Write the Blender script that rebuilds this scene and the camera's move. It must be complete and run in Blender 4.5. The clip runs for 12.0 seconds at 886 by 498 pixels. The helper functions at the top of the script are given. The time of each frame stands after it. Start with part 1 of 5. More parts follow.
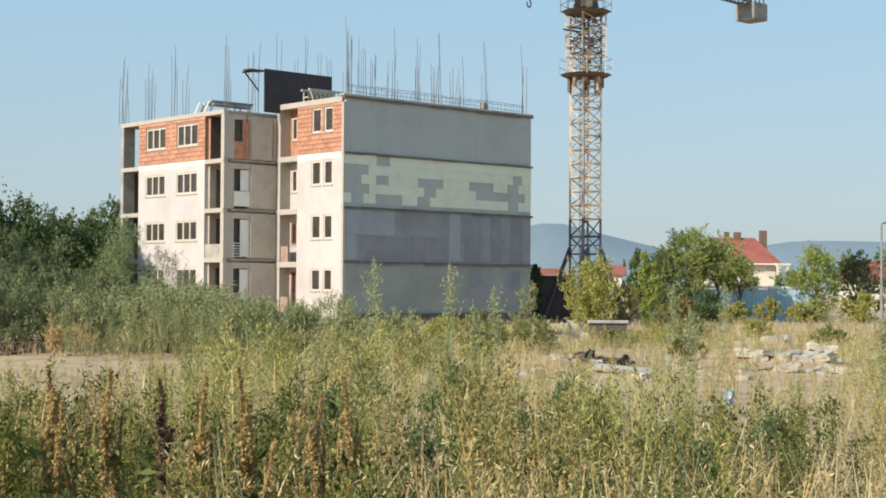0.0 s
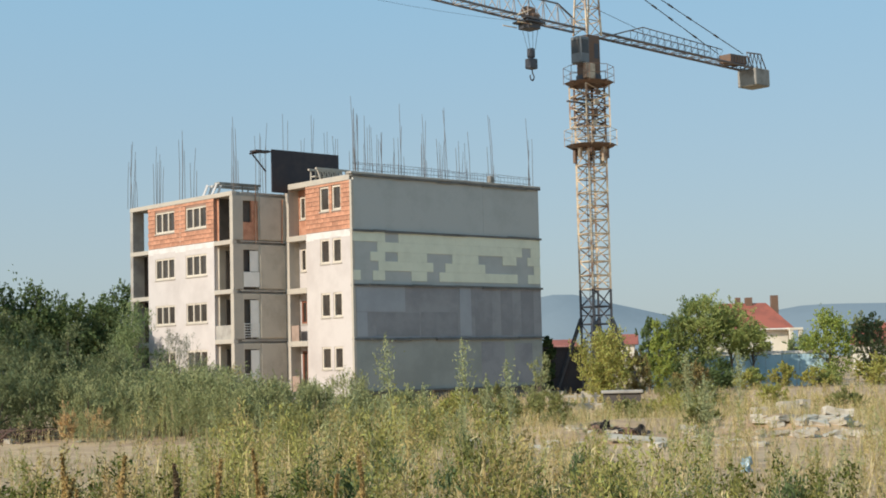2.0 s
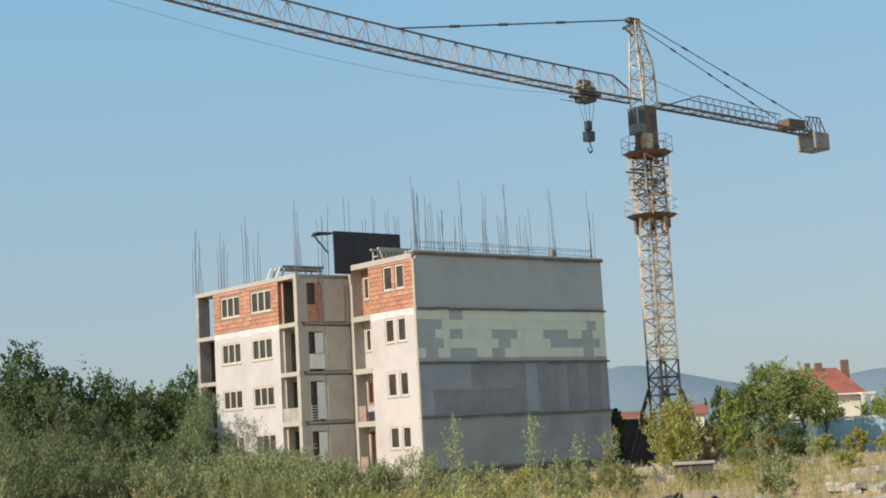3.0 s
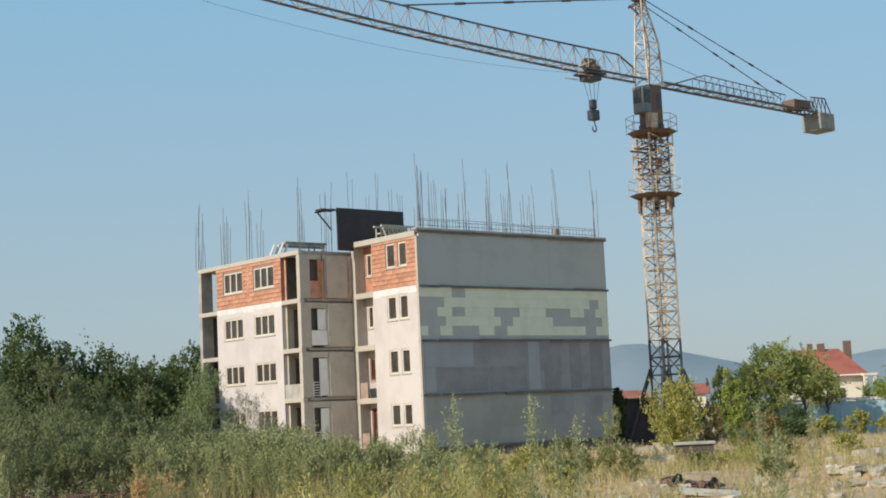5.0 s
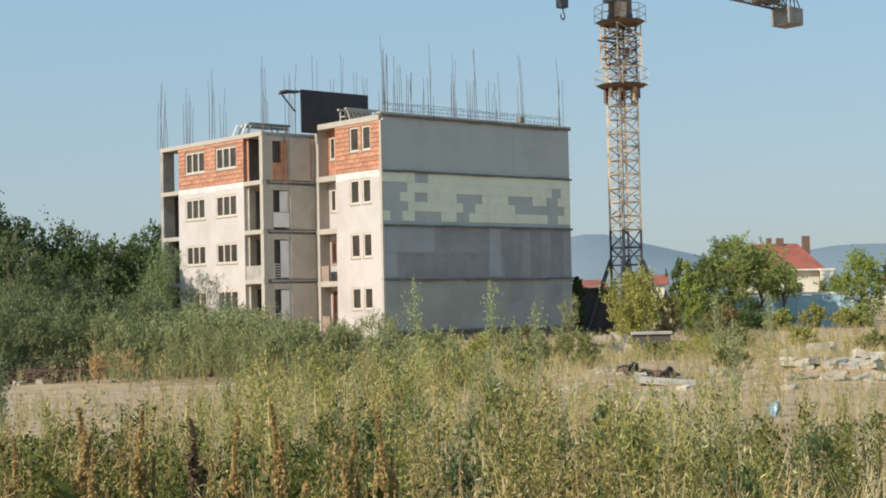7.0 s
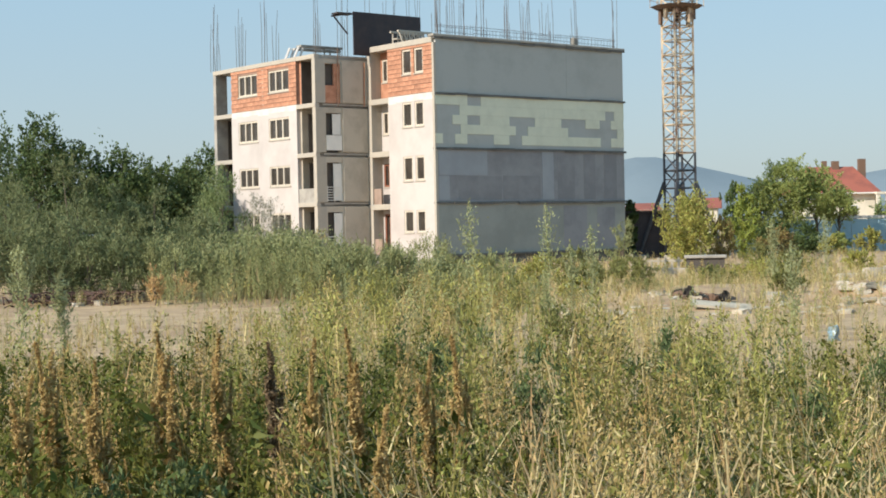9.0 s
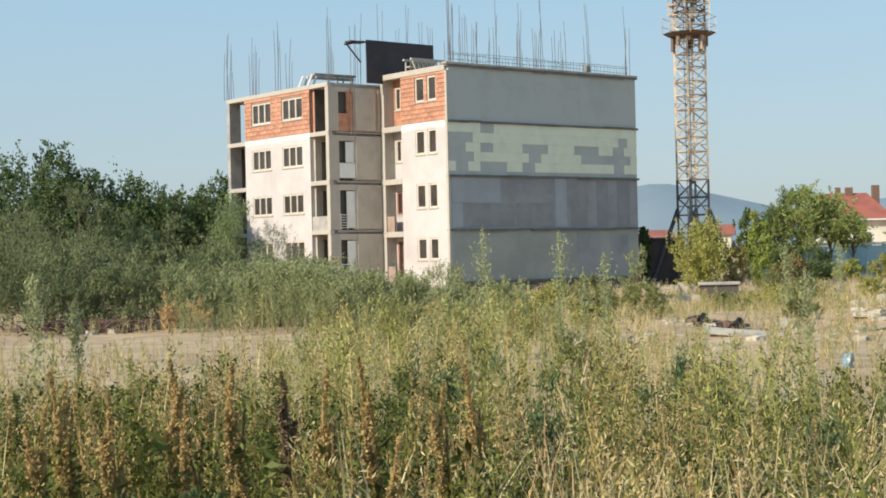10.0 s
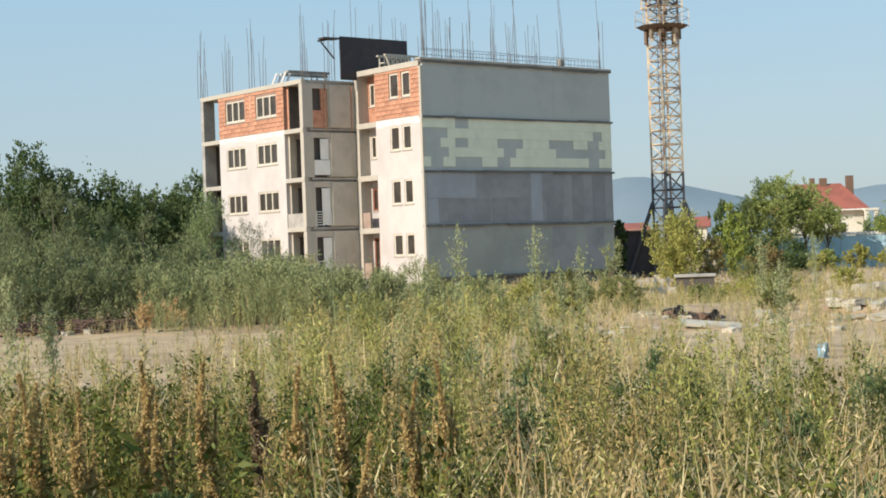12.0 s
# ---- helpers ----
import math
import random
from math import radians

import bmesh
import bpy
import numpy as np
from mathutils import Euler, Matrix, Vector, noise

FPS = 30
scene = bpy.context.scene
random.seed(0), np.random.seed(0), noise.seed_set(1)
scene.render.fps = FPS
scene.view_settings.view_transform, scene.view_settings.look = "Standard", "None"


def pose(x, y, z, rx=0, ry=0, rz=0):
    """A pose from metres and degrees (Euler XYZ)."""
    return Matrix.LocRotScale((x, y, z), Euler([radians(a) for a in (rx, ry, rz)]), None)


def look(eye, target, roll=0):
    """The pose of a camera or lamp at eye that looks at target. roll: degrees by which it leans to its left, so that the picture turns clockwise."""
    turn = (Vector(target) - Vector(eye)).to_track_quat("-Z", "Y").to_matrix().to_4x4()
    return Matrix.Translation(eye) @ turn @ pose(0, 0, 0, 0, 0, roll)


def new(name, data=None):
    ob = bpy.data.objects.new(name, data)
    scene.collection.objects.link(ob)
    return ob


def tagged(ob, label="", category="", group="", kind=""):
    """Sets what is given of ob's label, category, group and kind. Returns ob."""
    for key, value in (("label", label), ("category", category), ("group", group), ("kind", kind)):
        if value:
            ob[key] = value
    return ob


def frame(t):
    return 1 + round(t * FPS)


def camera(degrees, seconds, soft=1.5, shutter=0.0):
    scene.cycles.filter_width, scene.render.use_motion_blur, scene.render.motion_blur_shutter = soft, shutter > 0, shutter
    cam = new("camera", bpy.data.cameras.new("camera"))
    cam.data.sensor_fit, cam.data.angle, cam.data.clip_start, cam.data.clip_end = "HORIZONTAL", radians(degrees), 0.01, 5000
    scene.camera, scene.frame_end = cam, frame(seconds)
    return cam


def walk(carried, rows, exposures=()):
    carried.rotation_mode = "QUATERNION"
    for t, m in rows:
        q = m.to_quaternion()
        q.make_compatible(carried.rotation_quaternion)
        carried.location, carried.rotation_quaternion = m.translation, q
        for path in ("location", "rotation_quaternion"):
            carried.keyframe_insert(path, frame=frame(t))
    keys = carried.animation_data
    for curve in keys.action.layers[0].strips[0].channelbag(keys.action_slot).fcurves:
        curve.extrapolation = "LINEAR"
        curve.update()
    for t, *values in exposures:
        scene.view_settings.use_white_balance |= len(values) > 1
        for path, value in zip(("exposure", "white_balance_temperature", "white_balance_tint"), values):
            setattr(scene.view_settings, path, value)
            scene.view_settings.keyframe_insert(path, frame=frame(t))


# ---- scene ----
cam = camera(32.45, 12.0, soft=1.8)
PATH = [
    (0.0, look((-49.108, -61.656, 1.418), (-8.741, -17.294, 3.008), 0.34)),
    (0.5, look((-49.098, -61.667, 1.392), (-8.232, -17.774, 3.218), -0.31)),
    (1.0, look((-49.090, -61.665, 1.394), (-7.914, -18.069, 3.370), -0.27)),
    (1.5, look((-49.098, -61.654, 1.409), (-8.229, -17.827, 4.384), -0.49)),
    (2.0, look((-49.109, -61.656, 1.422), (-9.113, -17.161, 5.948), -1.39)),
    (2.5, look((-49.130, -61.652, 1.443), (-10.110, -16.460, 7.373), -2.52)),
    (3.0, look((-49.126, -61.666, 1.451), (-11.115, -15.868, 9.044), -3.16)),
    (3.2, look((-49.114, -61.673, 1.467), (-11.303, -15.756, 9.341), -2.74)),
    (4.8, look((-49.095, -61.685, 1.493), (-11.703, -15.368, 9.013), -2.63)),
    (5.0, look((-49.078, -61.680, 1.507), (-11.152, -15.671, 8.198), -2.61)),
    (5.5, look((-49.066, -61.665, 1.499), (-10.909, -15.707, 7.150), -2.19)),
    (6.0, look((-49.047, -61.658, 1.476), (-10.540, -15.840, 5.717), -2.04)),
    (6.5, look((-49.027, -61.645, 1.471), (-10.198, -15.993, 4.321), -1.55)),
    (7.0, look((-49.019, -61.625, 1.485), (-9.878, -16.202, 3.658), -1.26)),
    (7.2, look((-49.048, -61.625, 1.459), (-9.709, -16.357, 3.268), -1.22)),
    (8.8, look((-49.080, -61.570, 1.491), (-10.895, -15.301, 0.473), -1.06)),
    (9.0, look((-49.090, -61.559, 1.494), (-11.513, -14.791, 0.674), -1.17)),
    (9.5, look((-49.096, -61.559, 1.496), (-12.158, -14.278, 1.283), -1.33)),
    (10.0, look((-49.092, -61.565, 1.500), (-11.904, -14.480, 1.765), -1.30)),
    (10.5, look((-49.085, -61.573, 1.504), (-11.636, -14.700, 2.284), -1.48)),
    (11.0, look((-49.072, -61.577, 1.500), (-11.582, -14.737, 2.158), -1.77)),
    (11.5, look((-49.065, -61.579, 1.502), (-11.375, -14.895, 1.902), -1.71)),
    (12.0, look((-49.063, -61.573, 1.502), (-11.165, -15.057, 1.566), -2.05)),
]
walk(cam, PATH, [(0.0, 0.36, 6450, 9), (0.5, 0.21, 6450, 9), (1.5, 0.19, 6450, 9), (2.5, 0.13, 6450, 9), (4.8, 0.10, 6450, 9), (5.5, 0.09, 6450, 9), (6.5, 0.13, 6450, 9), (9.0, 0.36, 6450, 9), (12.0, 0.36, 6450, 9)])

# ---- world, sun ----
world = bpy.data.worlds.new("sky")
scene.world = world
world.use_nodes = True
wn = world.node_tree
sky = wn.nodes.new("ShaderNodeTexSky")
sky.sky_type = "NISHITA"
sky.sun_disc = False
SUN_EL, SUN_FROM = radians(29), Vector((-1.0, 0.03, 0))
sky.sun_elevation = SUN_EL
sky.sun_rotation = math.atan2(SUN_FROM.x, SUN_FROM.y)
sky.altitude = 500
sky.air_density = 1.0
sky.dust_density = 2.0
sky.ozone_density = 2.0
wn.nodes["Background"].inputs[1].default_value = 0.115
haze = wn.nodes.new("ShaderNodeMix")
haze.data_type = "RGBA"
haze.inputs[0].default_value = 0.8
# milky haze low over the horizon, clearer blue above
coord = wn.nodes.new("ShaderNodeTexCoord")
axes = wn.nodes.new("ShaderNodeSeparateXYZ")
climb = wn.nodes.new("ShaderNodeMapRange")
climb.inputs[1].default_value, climb.inputs[2].default_value = 0.0, 0.3
air = wn.nodes.new("ShaderNodeMix")
air.data_type = "RGBA"
air.inputs[6].default_value = (3.6, 4.1, 4.2, 1)
air.inputs[7].default_value = (2.25, 4.3, 5.95, 1)
wn.links.new(coord.outputs["Generated"], axes.inputs[0])
wn.links.new(axes.outputs[2], climb.inputs[0])
wn.links.new(climb.outputs[0], air.inputs[0])
wn.links.new(air.outputs[2], haze.inputs[7])
wn.links.new(sky.outputs[0], haze.inputs[6])
wn.links.new(haze.outputs[2], wn.nodes["Background"].inputs[0])
sun_data = bpy.data.lights.new("sun", "SUN")
sun_data.energy = 4.2
sun_data.angle = radians(0.6)
sun_data.color = (1.0, 0.90, 0.76)
sun = new("sun", sun_data)
sd = SUN_FROM.normalized() * math.cos(SUN_EL) + Vector((0, 0, math.sin(SUN_EL)))
sun.matrix_world = look(sd * 60, (0, 0, 0))

# ---- plan helpers: the eye stands at E0, d metres ahead along F and s metres to the right ----
E0 = Vector((-49.09, -61.62, 0))
AZ = radians(40.0)
F = Vector((math.sin(AZ), math.cos(AZ), 0))
R = Vector((math.cos(AZ), -math.sin(AZ), 0))


def spot(d, s, z=0.0):
    return E0 + F * d + R * s + Vector((0, 0, z))


def smooth(a, b, x):
    t = min(1.0, max(0.0, (x - a) / (b - a)))
    return t * t * (3 - 2 * t)


MOUNDS = [(36.6, 9.8, 1.9, 0.5), (36.2, 4.6, 1.8, 0.32), (38.5, 5.6, 1.3, 0.3), (33.5, 1.2, 1.8, 0.15), (41.0, 6.2, 3.0, 0.3), (40.0, 10.0, 1.6, 0.35)]


def ground_z(x, y):
    v = Vector((x, y, 0)) - E0
    d, s = v.dot(F), v.dot(R)
    z = -0.1 - 0.4 * smooth(8, 34, d) + 0.9 * smooth(120, 400, d)
    z += 0.10 * noise.noise((x * 0.13, y * 0.13, 0)) + 0.03 * noise.noise((x * 0.6, y * 0.6, 3))
    for md, ms, mr, mh in MOUNDS:
        q = ((d - md) ** 2 + ((s - ms) * 0.8) ** 2) / (mr * mr)
        if q < 4:
            z += mh * math.exp(-1.6 * q) * (1 + 0.35 * noise.noise((x * 1.1, y * 1.1, 7)))
    return z


# ---- materials ----
def mat(name, base, rough=0.8, var=0.18, scale=3.0, fine=40.0, bump=0.25, metal=0.0, second=None, mix_lo=0.45, mix_hi=0.62, spread=0.0, island=0.0, hue=0.0):
    """Base colour broken up at two scales, with relief; second is a stain colour; spread varies it from object to object."""
    m = bpy.data.materials.new(name)
    m.use_nodes = True
    nt = m.node_tree
    bs = nt.nodes["Principled BSDF"]
    bs.inputs["Roughness"].default_value = rough
    bs.inputs["Metallic"].default_value = metal
    tc = nt.nodes.new("ShaderNodeTexCoord")
    big = nt.nodes.new("ShaderNodeTexNoise")
    big.inputs["Scale"].default_value = scale
    big.inputs["Detail"].default_value = 5
    big.inputs["Roughness"].default_value = 0.65
    sm = nt.nodes.new("ShaderNodeTexNoise")
    sm.inputs["Scale"].default_value = fine
    sm.inputs["Detail"].default_value = 3
    for n in (big, sm):
        nt.links.new(tc.outputs["Object"], n.inputs["Vector"])
    col = nt.nodes.new("ShaderNodeMix")
    col.data_type = "RGBA"
    ramp = nt.nodes.new("ShaderNodeMapRange")
    ramp.inputs[1].default_value, ramp.inputs[2].default_value = mix_lo, mix_hi
    nt.links.new(big.outputs[0], ramp.inputs[0])
    nt.links.new(ramp.outputs[0], col.inputs[0])
    b = Vector(base)
    col.inputs[6].default_value = (*b, 1)
    col.inputs[7].default_value = (*(Vector(second) if second else b * (1 - var)), 1)
    val = nt.nodes.new("ShaderNodeHueSaturation")
    nt.links.new(col.outputs[2], val.inputs["Color"])
    add = nt.nodes.new("ShaderNodeMath")
    add.operation = "MULTIPLY_ADD"
    add.inputs[1].default_value = var
    add.inputs[2].default_value = 1 - var / 2
    nt.links.new(sm.outputs[0], add.inputs[0])
    last = add.outputs[0]
    for amount, node, out in ((spread, "ShaderNodeObjectInfo", "Random"), (island, "ShaderNodeNewGeometry", "Random Per Island")):
        if amount:
            info = nt.nodes.new(node)
            mr = nt.nodes.new("ShaderNodeMath")
            mr.operation = "MULTIPLY_ADD"
            mr.inputs[1].default_value = amount
            mr.inputs[2].default_value = -amount / 2
            nt.links.new(info.outputs[out], mr.inputs[0])
            ad = nt.nodes.new("ShaderNodeMath")
            nt.links.new(last, ad.inputs[0])
            nt.links.new(mr.outputs[0], ad.inputs[1])
            last = ad.outputs[0]
            if hue and node == "ShaderNodeNewGeometry":
                hm = nt.nodes.new("ShaderNodeMath")
                hm.operation = "MULTIPLY_ADD"
                hm.inputs[1].default_value = hue
                hm.inputs[2].default_value = 0.5 - hue / 2
                nt.links.new(info.outputs[out], hm.inputs[0])
                nt.links.new(hm.outputs[0], val.inputs["Hue"])
    nt.links.new(last, val.inputs["Value"])
    nt.links.new(val.outputs[0], bs.inputs["Base Color"])
    if bump:
        bp = nt.nodes.new("ShaderNodeBump")
        bp.inputs["Strength"].default_value = bump
        bp.inputs["Distance"].default_value = 0.02
        nt.links.new(sm.outputs[0], bp.inputs["Height"])
        nt.links.new(bp.outputs[0], bs.inputs["Normal"])
    return m


def leaf_mat(name, base, second, island=0.7, hue=0.04, trans=0.24, scale=0.6):
    m = mat(name, base, 0.6, 0.2, scale, 12.0, 0.0, second=second, mix_lo=0.35, mix_hi=0.65, island=island, hue=hue)
    nt = m.node_tree
    bs = nt.nodes["Principled BSDF"]
    bs.inputs["Specular IOR Level"].default_value = 0.25
    tr = nt.nodes.new("ShaderNodeBsdfTranslucent")
    src = bs.inputs["Base Color"].links[0].from_socket
    nt.links.new(src, tr.inputs[0])
    mx = nt.nodes.new("ShaderNodeMixShader")
    mx.inputs[0].default_value = trans
    nt.links.new(bs.outputs[0], mx.inputs[1])
    nt.links.new(tr.outputs[0], mx.inputs[2])
    nt.links.new(mx.outputs[0], nt.nodes["Material Output"].inputs[0])
    return m


M_CONC = mat("raw_concrete", (0.40, 0.37, 0.33), 0.9, 0.25, 1.2, 25, 0.4, second=(0.30, 0.275, 0.25))
M_BEAM = mat("pale_concrete", (0.46, 0.41, 0.345), 0.9, 0.25, 1.5, 25, 0.4, second=(0.42, 0.38, 0.33))
M_PLASTER = mat("base_plaster", (0.56, 0.51, 0.485), 0.9, 0.16, 0.45, 30, 0.25, second=(0.45, 0.40, 0.38), mix_lo=0.42, mix_hi=0.75)
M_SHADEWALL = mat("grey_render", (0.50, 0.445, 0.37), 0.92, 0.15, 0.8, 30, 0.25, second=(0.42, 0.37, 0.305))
M_GABLE_TOP = mat("gable_grey_board", (0.435, 0.435, 0.415), 0.9, 0.12, 0.5, 30, 0.2, second=(0.34, 0.34, 0.32), mix_lo=0.48, mix_hi=0.8)
M_GABLE_MID = mat("gable_slate_board", (0.305, 0.295, 0.30), 0.85, 0.14, 0.5, 30, 0.2, second=(0.24, 0.232, 0.24))
M_GABLE_LITE = mat("gable_pale_board", (0.355, 0.36, 0.38), 0.85, 0.1, 0.5, 30, 0.2)
M_GABLE_LOW = mat("gable_moss_render", (0.34, 0.34, 0.31), 0.88, 0.14, 0.35, 30, 0.2, second=(0.285, 0.288, 0.26))
M_GABLE_DARK = mat("gable_dark_board", (0.235, 0.227, 0.235), 0.85, 0.14, 0.7, 30, 0.2, second=(0.28, 0.27, 0.277))
M_FOAM = mat("cream_foam", (0.72, 0.71, 0.565), 0.85, 0.08, 1.0, 60, 0.1, spread=0.03)
M_BRICK = mat("clay_block", (0.52, 0.26, 0.165), 0.9, 0.3, 2.5, 22, 0.5, second=(0.42, 0.19, 0.115), spread=0.34)
M_MORTAR = mat("mortar", (0.33, 0.21, 0.16), 0.95, 0.2, 3, 30, 0.4)
M_FRAME = mat("bare_wood_frame", (0.60, 0.53, 0.44), 0.75, 0.15, 2, 30, 0.1, spread=0.15)
M_REDWOOD = mat("red_wood_frame", (0.26, 0.10, 0.06), 0.6, 0.2, 2, 30, 0.1)
M_PANE = mat("dusty_window_glass", (0.062, 0.052, 0.044), 0.25, 0.3, 1.2, 10, 0.02)
# dark brown that paints the shade of unlit openings and rooms
M_DARK = mat("unlit_opening_brown", (0.10, 0.085, 0.075), 0.95, 0.2, 1.5, 20, 0.1)
M_WHITE = mat("white_foam", (0.78, 0.76, 0.72), 0.85, 0.08, 1.0, 40, 0.1)
M_PARAPET = mat("faded_parapet_sheet", (0.36, 0.26, 0.21), 0.85, 0.2, 1.5, 30, 0.2)
M_PRIMER = mat("pale_primer", (0.66, 0.625, 0.60), 0.9, 0.12, 1.5, 30, 0.2, second=(0.57, 0.53, 0.50))
M_REBAR = mat("rusty_rebar", (0.17, 0.15, 0.14), 0.8, 0.3, 2, 60, 0.2)
M_PLY = mat("dark_formwork_ply", (0.032, 0.024, 0.028), 0.6, 0.3, 1.0, 20, 0.1, second=(0.05, 0.034, 0.034))
M_LEDGE = mat("dark_ledge", (0.16, 0.155, 0.145), 0.95, 0.3, 1.5, 20, 0.3)
M_SOIL = mat("dry_soil", (0.50, 0.345, 0.20), 0.97, 0.25, 0.9, 14, 0.8, second=(0.36, 0.235, 0.14))
M_YELLOW = mat("faded_yellow_steel", (0.64, 0.51, 0.36), 0.6, 0.3, 1.1, 18, 0.15, second=(0.27, 0.16, 0.105), mix_lo=0.45, mix_hi=0.62)
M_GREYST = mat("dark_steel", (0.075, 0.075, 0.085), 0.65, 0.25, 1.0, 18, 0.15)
M_RUST = mat("rusty_steel", (0.17, 0.10, 0.065), 0.8, 0.3, 1.5, 20, 0.2, second=(0.15, 0.10, 0.075))
M_JIB = mat("weathered_jib_paint", (0.17, 0.14, 0.13), 0.65, 0.25, 0.6, 18, 0.15, second=(0.10, 0.085, 0.085))
M_LACE = mat("pale_lacing_paint", (0.46, 0.41, 0.38), 0.65, 0.25, 0.6, 18, 0.15, second=(0.26, 0.215, 0.20))
M_CABLE = mat("steel_cable", (0.08, 0.08, 0.085), 0.6, 0.2, 2, 40, 0.05)
M_CABIN = mat("cabin_grey_paint", (0.17, 0.18, 0.19), 0.5, 0.2, 1.0, 20, 0.1)
M_BALLAST = mat("cast_counterweight", (0.30, 0.285, 0.26), 0.9, 0.25, 1.4, 20, 0.3, second=(0.2, 0.185, 0.165))
M_ROOF = mat("red_roof_tile", (0.34, 0.10, 0.065), 0.8, 0.25, 1.0, 14, 0.4, second=(0.26, 0.08, 0.055), spread=0.15)
M_HOUSE = mat("cream_house_wall", (0.72, 0.66, 0.55), 0.9, 0.12, 0.8, 20, 0.2)
M_BLUE = mat("faded_blue_sheet", (0.42, 0.56, 0.64), 0.6, 0.15, 0.7, 20, 0.1, second=(0.32, 0.47, 0.56), spread=0.12)
# wooded hill colour with the distance haze painted in
M_HILL = mat("forest_hill_painted_haze", (0.19, 0.235, 0.268), 1.0, 0.06, 0.01, 0.2, 0.0, second=(0.172, 0.215, 0.247))


# ---- mesh helpers ----
def mesh_ob(name, bm, material):
    me = bpy.data.meshes.new(name)
    bm.to_mesh(me)
    bm.free()
    me.materials.append(material)
    return new(name, me)


def part(name, bm, material, parent, label=""):
    ob = mesh_ob(name, bm, material)
    ob.parent = parent
    return tagged(ob, label)


def thing(name, at, label, category, group="", kind=""):
    ob = new(name)
    ob.empty_display_size = 0.3
    ob.matrix_world = at if isinstance(at, Matrix) else Matrix.Translation(at)
    return tagged(ob, label, category, group, kind)


def box(bm, x0, x1, y0, y1, z0, z1, bevel=0.0):
    r = bmesh.ops.create_cube(bm, size=1, matrix=Matrix.Translation(((x0 + x1) / 2, (y0 + y1) / 2, (z0 + z1) / 2)) @ Matrix.Diagonal((abs(x1 - x0), abs(y1 - y0), abs(z1 - z0), 1)))
    if bevel:
        es = list({e for v in r["verts"] for e in v.link_edges})
        bmesh.ops.bevel(bm, geom=es, offset=bevel, segments=1, affect="EDGES")
    return bm


def boxes(*rows, bevel=0.0):
    bm = bmesh.new()
    for r in rows:
        box(bm, *r, bevel=bevel)
    return bm


def bar(bm, a, b, r, n=4, r2=None):
    a, b = Vector(a), Vector(b)
    d = b - a
    q = d.to_track_quat("Z", "Y").to_matrix().to_4x4()
    bmesh.ops.create_cone(bm, cap_ends=True, segments=n, radius1=r, radius2=r if r2 is None else r2, depth=d.length, matrix=Matrix.Translation((a + b) / 2) @ q)


def bars(rows, r, n=4):
    bm = bmesh.new()
    for a, b in rows:
        bar(bm, a, b, r, n)
    return bm


def tube(bm, pts, radii, n=4):
    """One bent tube through the points, its rings shared."""
    rings = []
    for i, p in enumerate(pts):
        d = (Vector(pts[min(i + 1, len(pts) - 1)]) - Vector(pts[max(i - 1, 0)])).normalized()
        u = d.orthogonal().normalized()
        w = d.cross(u)
        rings.append([bm.verts.new(Vector(p) + (u * math.cos(2 * math.pi * k / n) + w * math.sin(2 * math.pi * k / n)) * radii[i]) for k in range(n)])
    for a, b in zip(rings, rings[1:]):
        for k in range(n):
            bm.faces.new((a[k], a[(k + 1) % n], b[(k + 1) % n], b[k]))
    bm.faces.new(rings[0][::-1])
    bm.faces.new(rings[-1])
    return bm


def raw_mesh(name, verts, faces, material):
    me = bpy.data.meshes.new(name)
    me.from_pydata(verts, [], faces)
    me.materials.append(material)
    return new(name, me)


def quads_mesh(name, verts, material, loops=4):
    """Many loose faces of the same corner count from an array (n, loops, 3)."""
    v = np.asarray(verts, dtype=np.float32).reshape(-1, 3)
    nfaces = len(v) // loops
    me = bpy.data.meshes.new(name)
    me.vertices.add(len(v))
    me.vertices.foreach_set("co", v.ravel())
    me.loops.add(len(v))
    me.loops.foreach_set("vertex_index", np.arange(len(v), dtype=np.int32))
    me.polygons.add(nfaces)
    me.polygons.foreach_set("loop_start", np.arange(0, len(v), loops, dtype=np.int32))
    me.update(calc_edges=True)
    me.materials.append(material)
    return new(name, me)

# ---- ground: one sheet to the horizon, finer near the walk ----
def make_ground():
    ds = [-600, -200, -60, -20, -8, -3] + [0.5 * i for i in range(0, 120)] + [60 + 2.0 * i for i in range(40)] + [150, 180, 230, 300, 400, 600, 900, 1400, 2200, 3400]
    ss = [-3000, -1400, -700, -350, -180, -110, -70, -50] + [-40 + 0.6 * i for i in range(134)] + [50, 70, 110, 180, 350, 700, 1400, 3000]
    verts, faces = [], []
    for d in ds:
        for s in ss:
            p = spot(d, s)
            verts.append((p.x, p.y, ground_z(p.x, p.y)))
    w = len(ss)
    for i in range(len(ds) - 1):
        for j in range(w - 1):
            a = i * w + j
            faces.append((a, a + 1, a + w + 1, a + w))
    ob = raw_mesh("ground", verts, faces, M_SOIL)
    for p in ob.data.polygons:
        p.use_smooth = True
    return tagged(ob, "dry sandy soil of an overgrown field", "ground", kind="structure")


ground = make_ground()


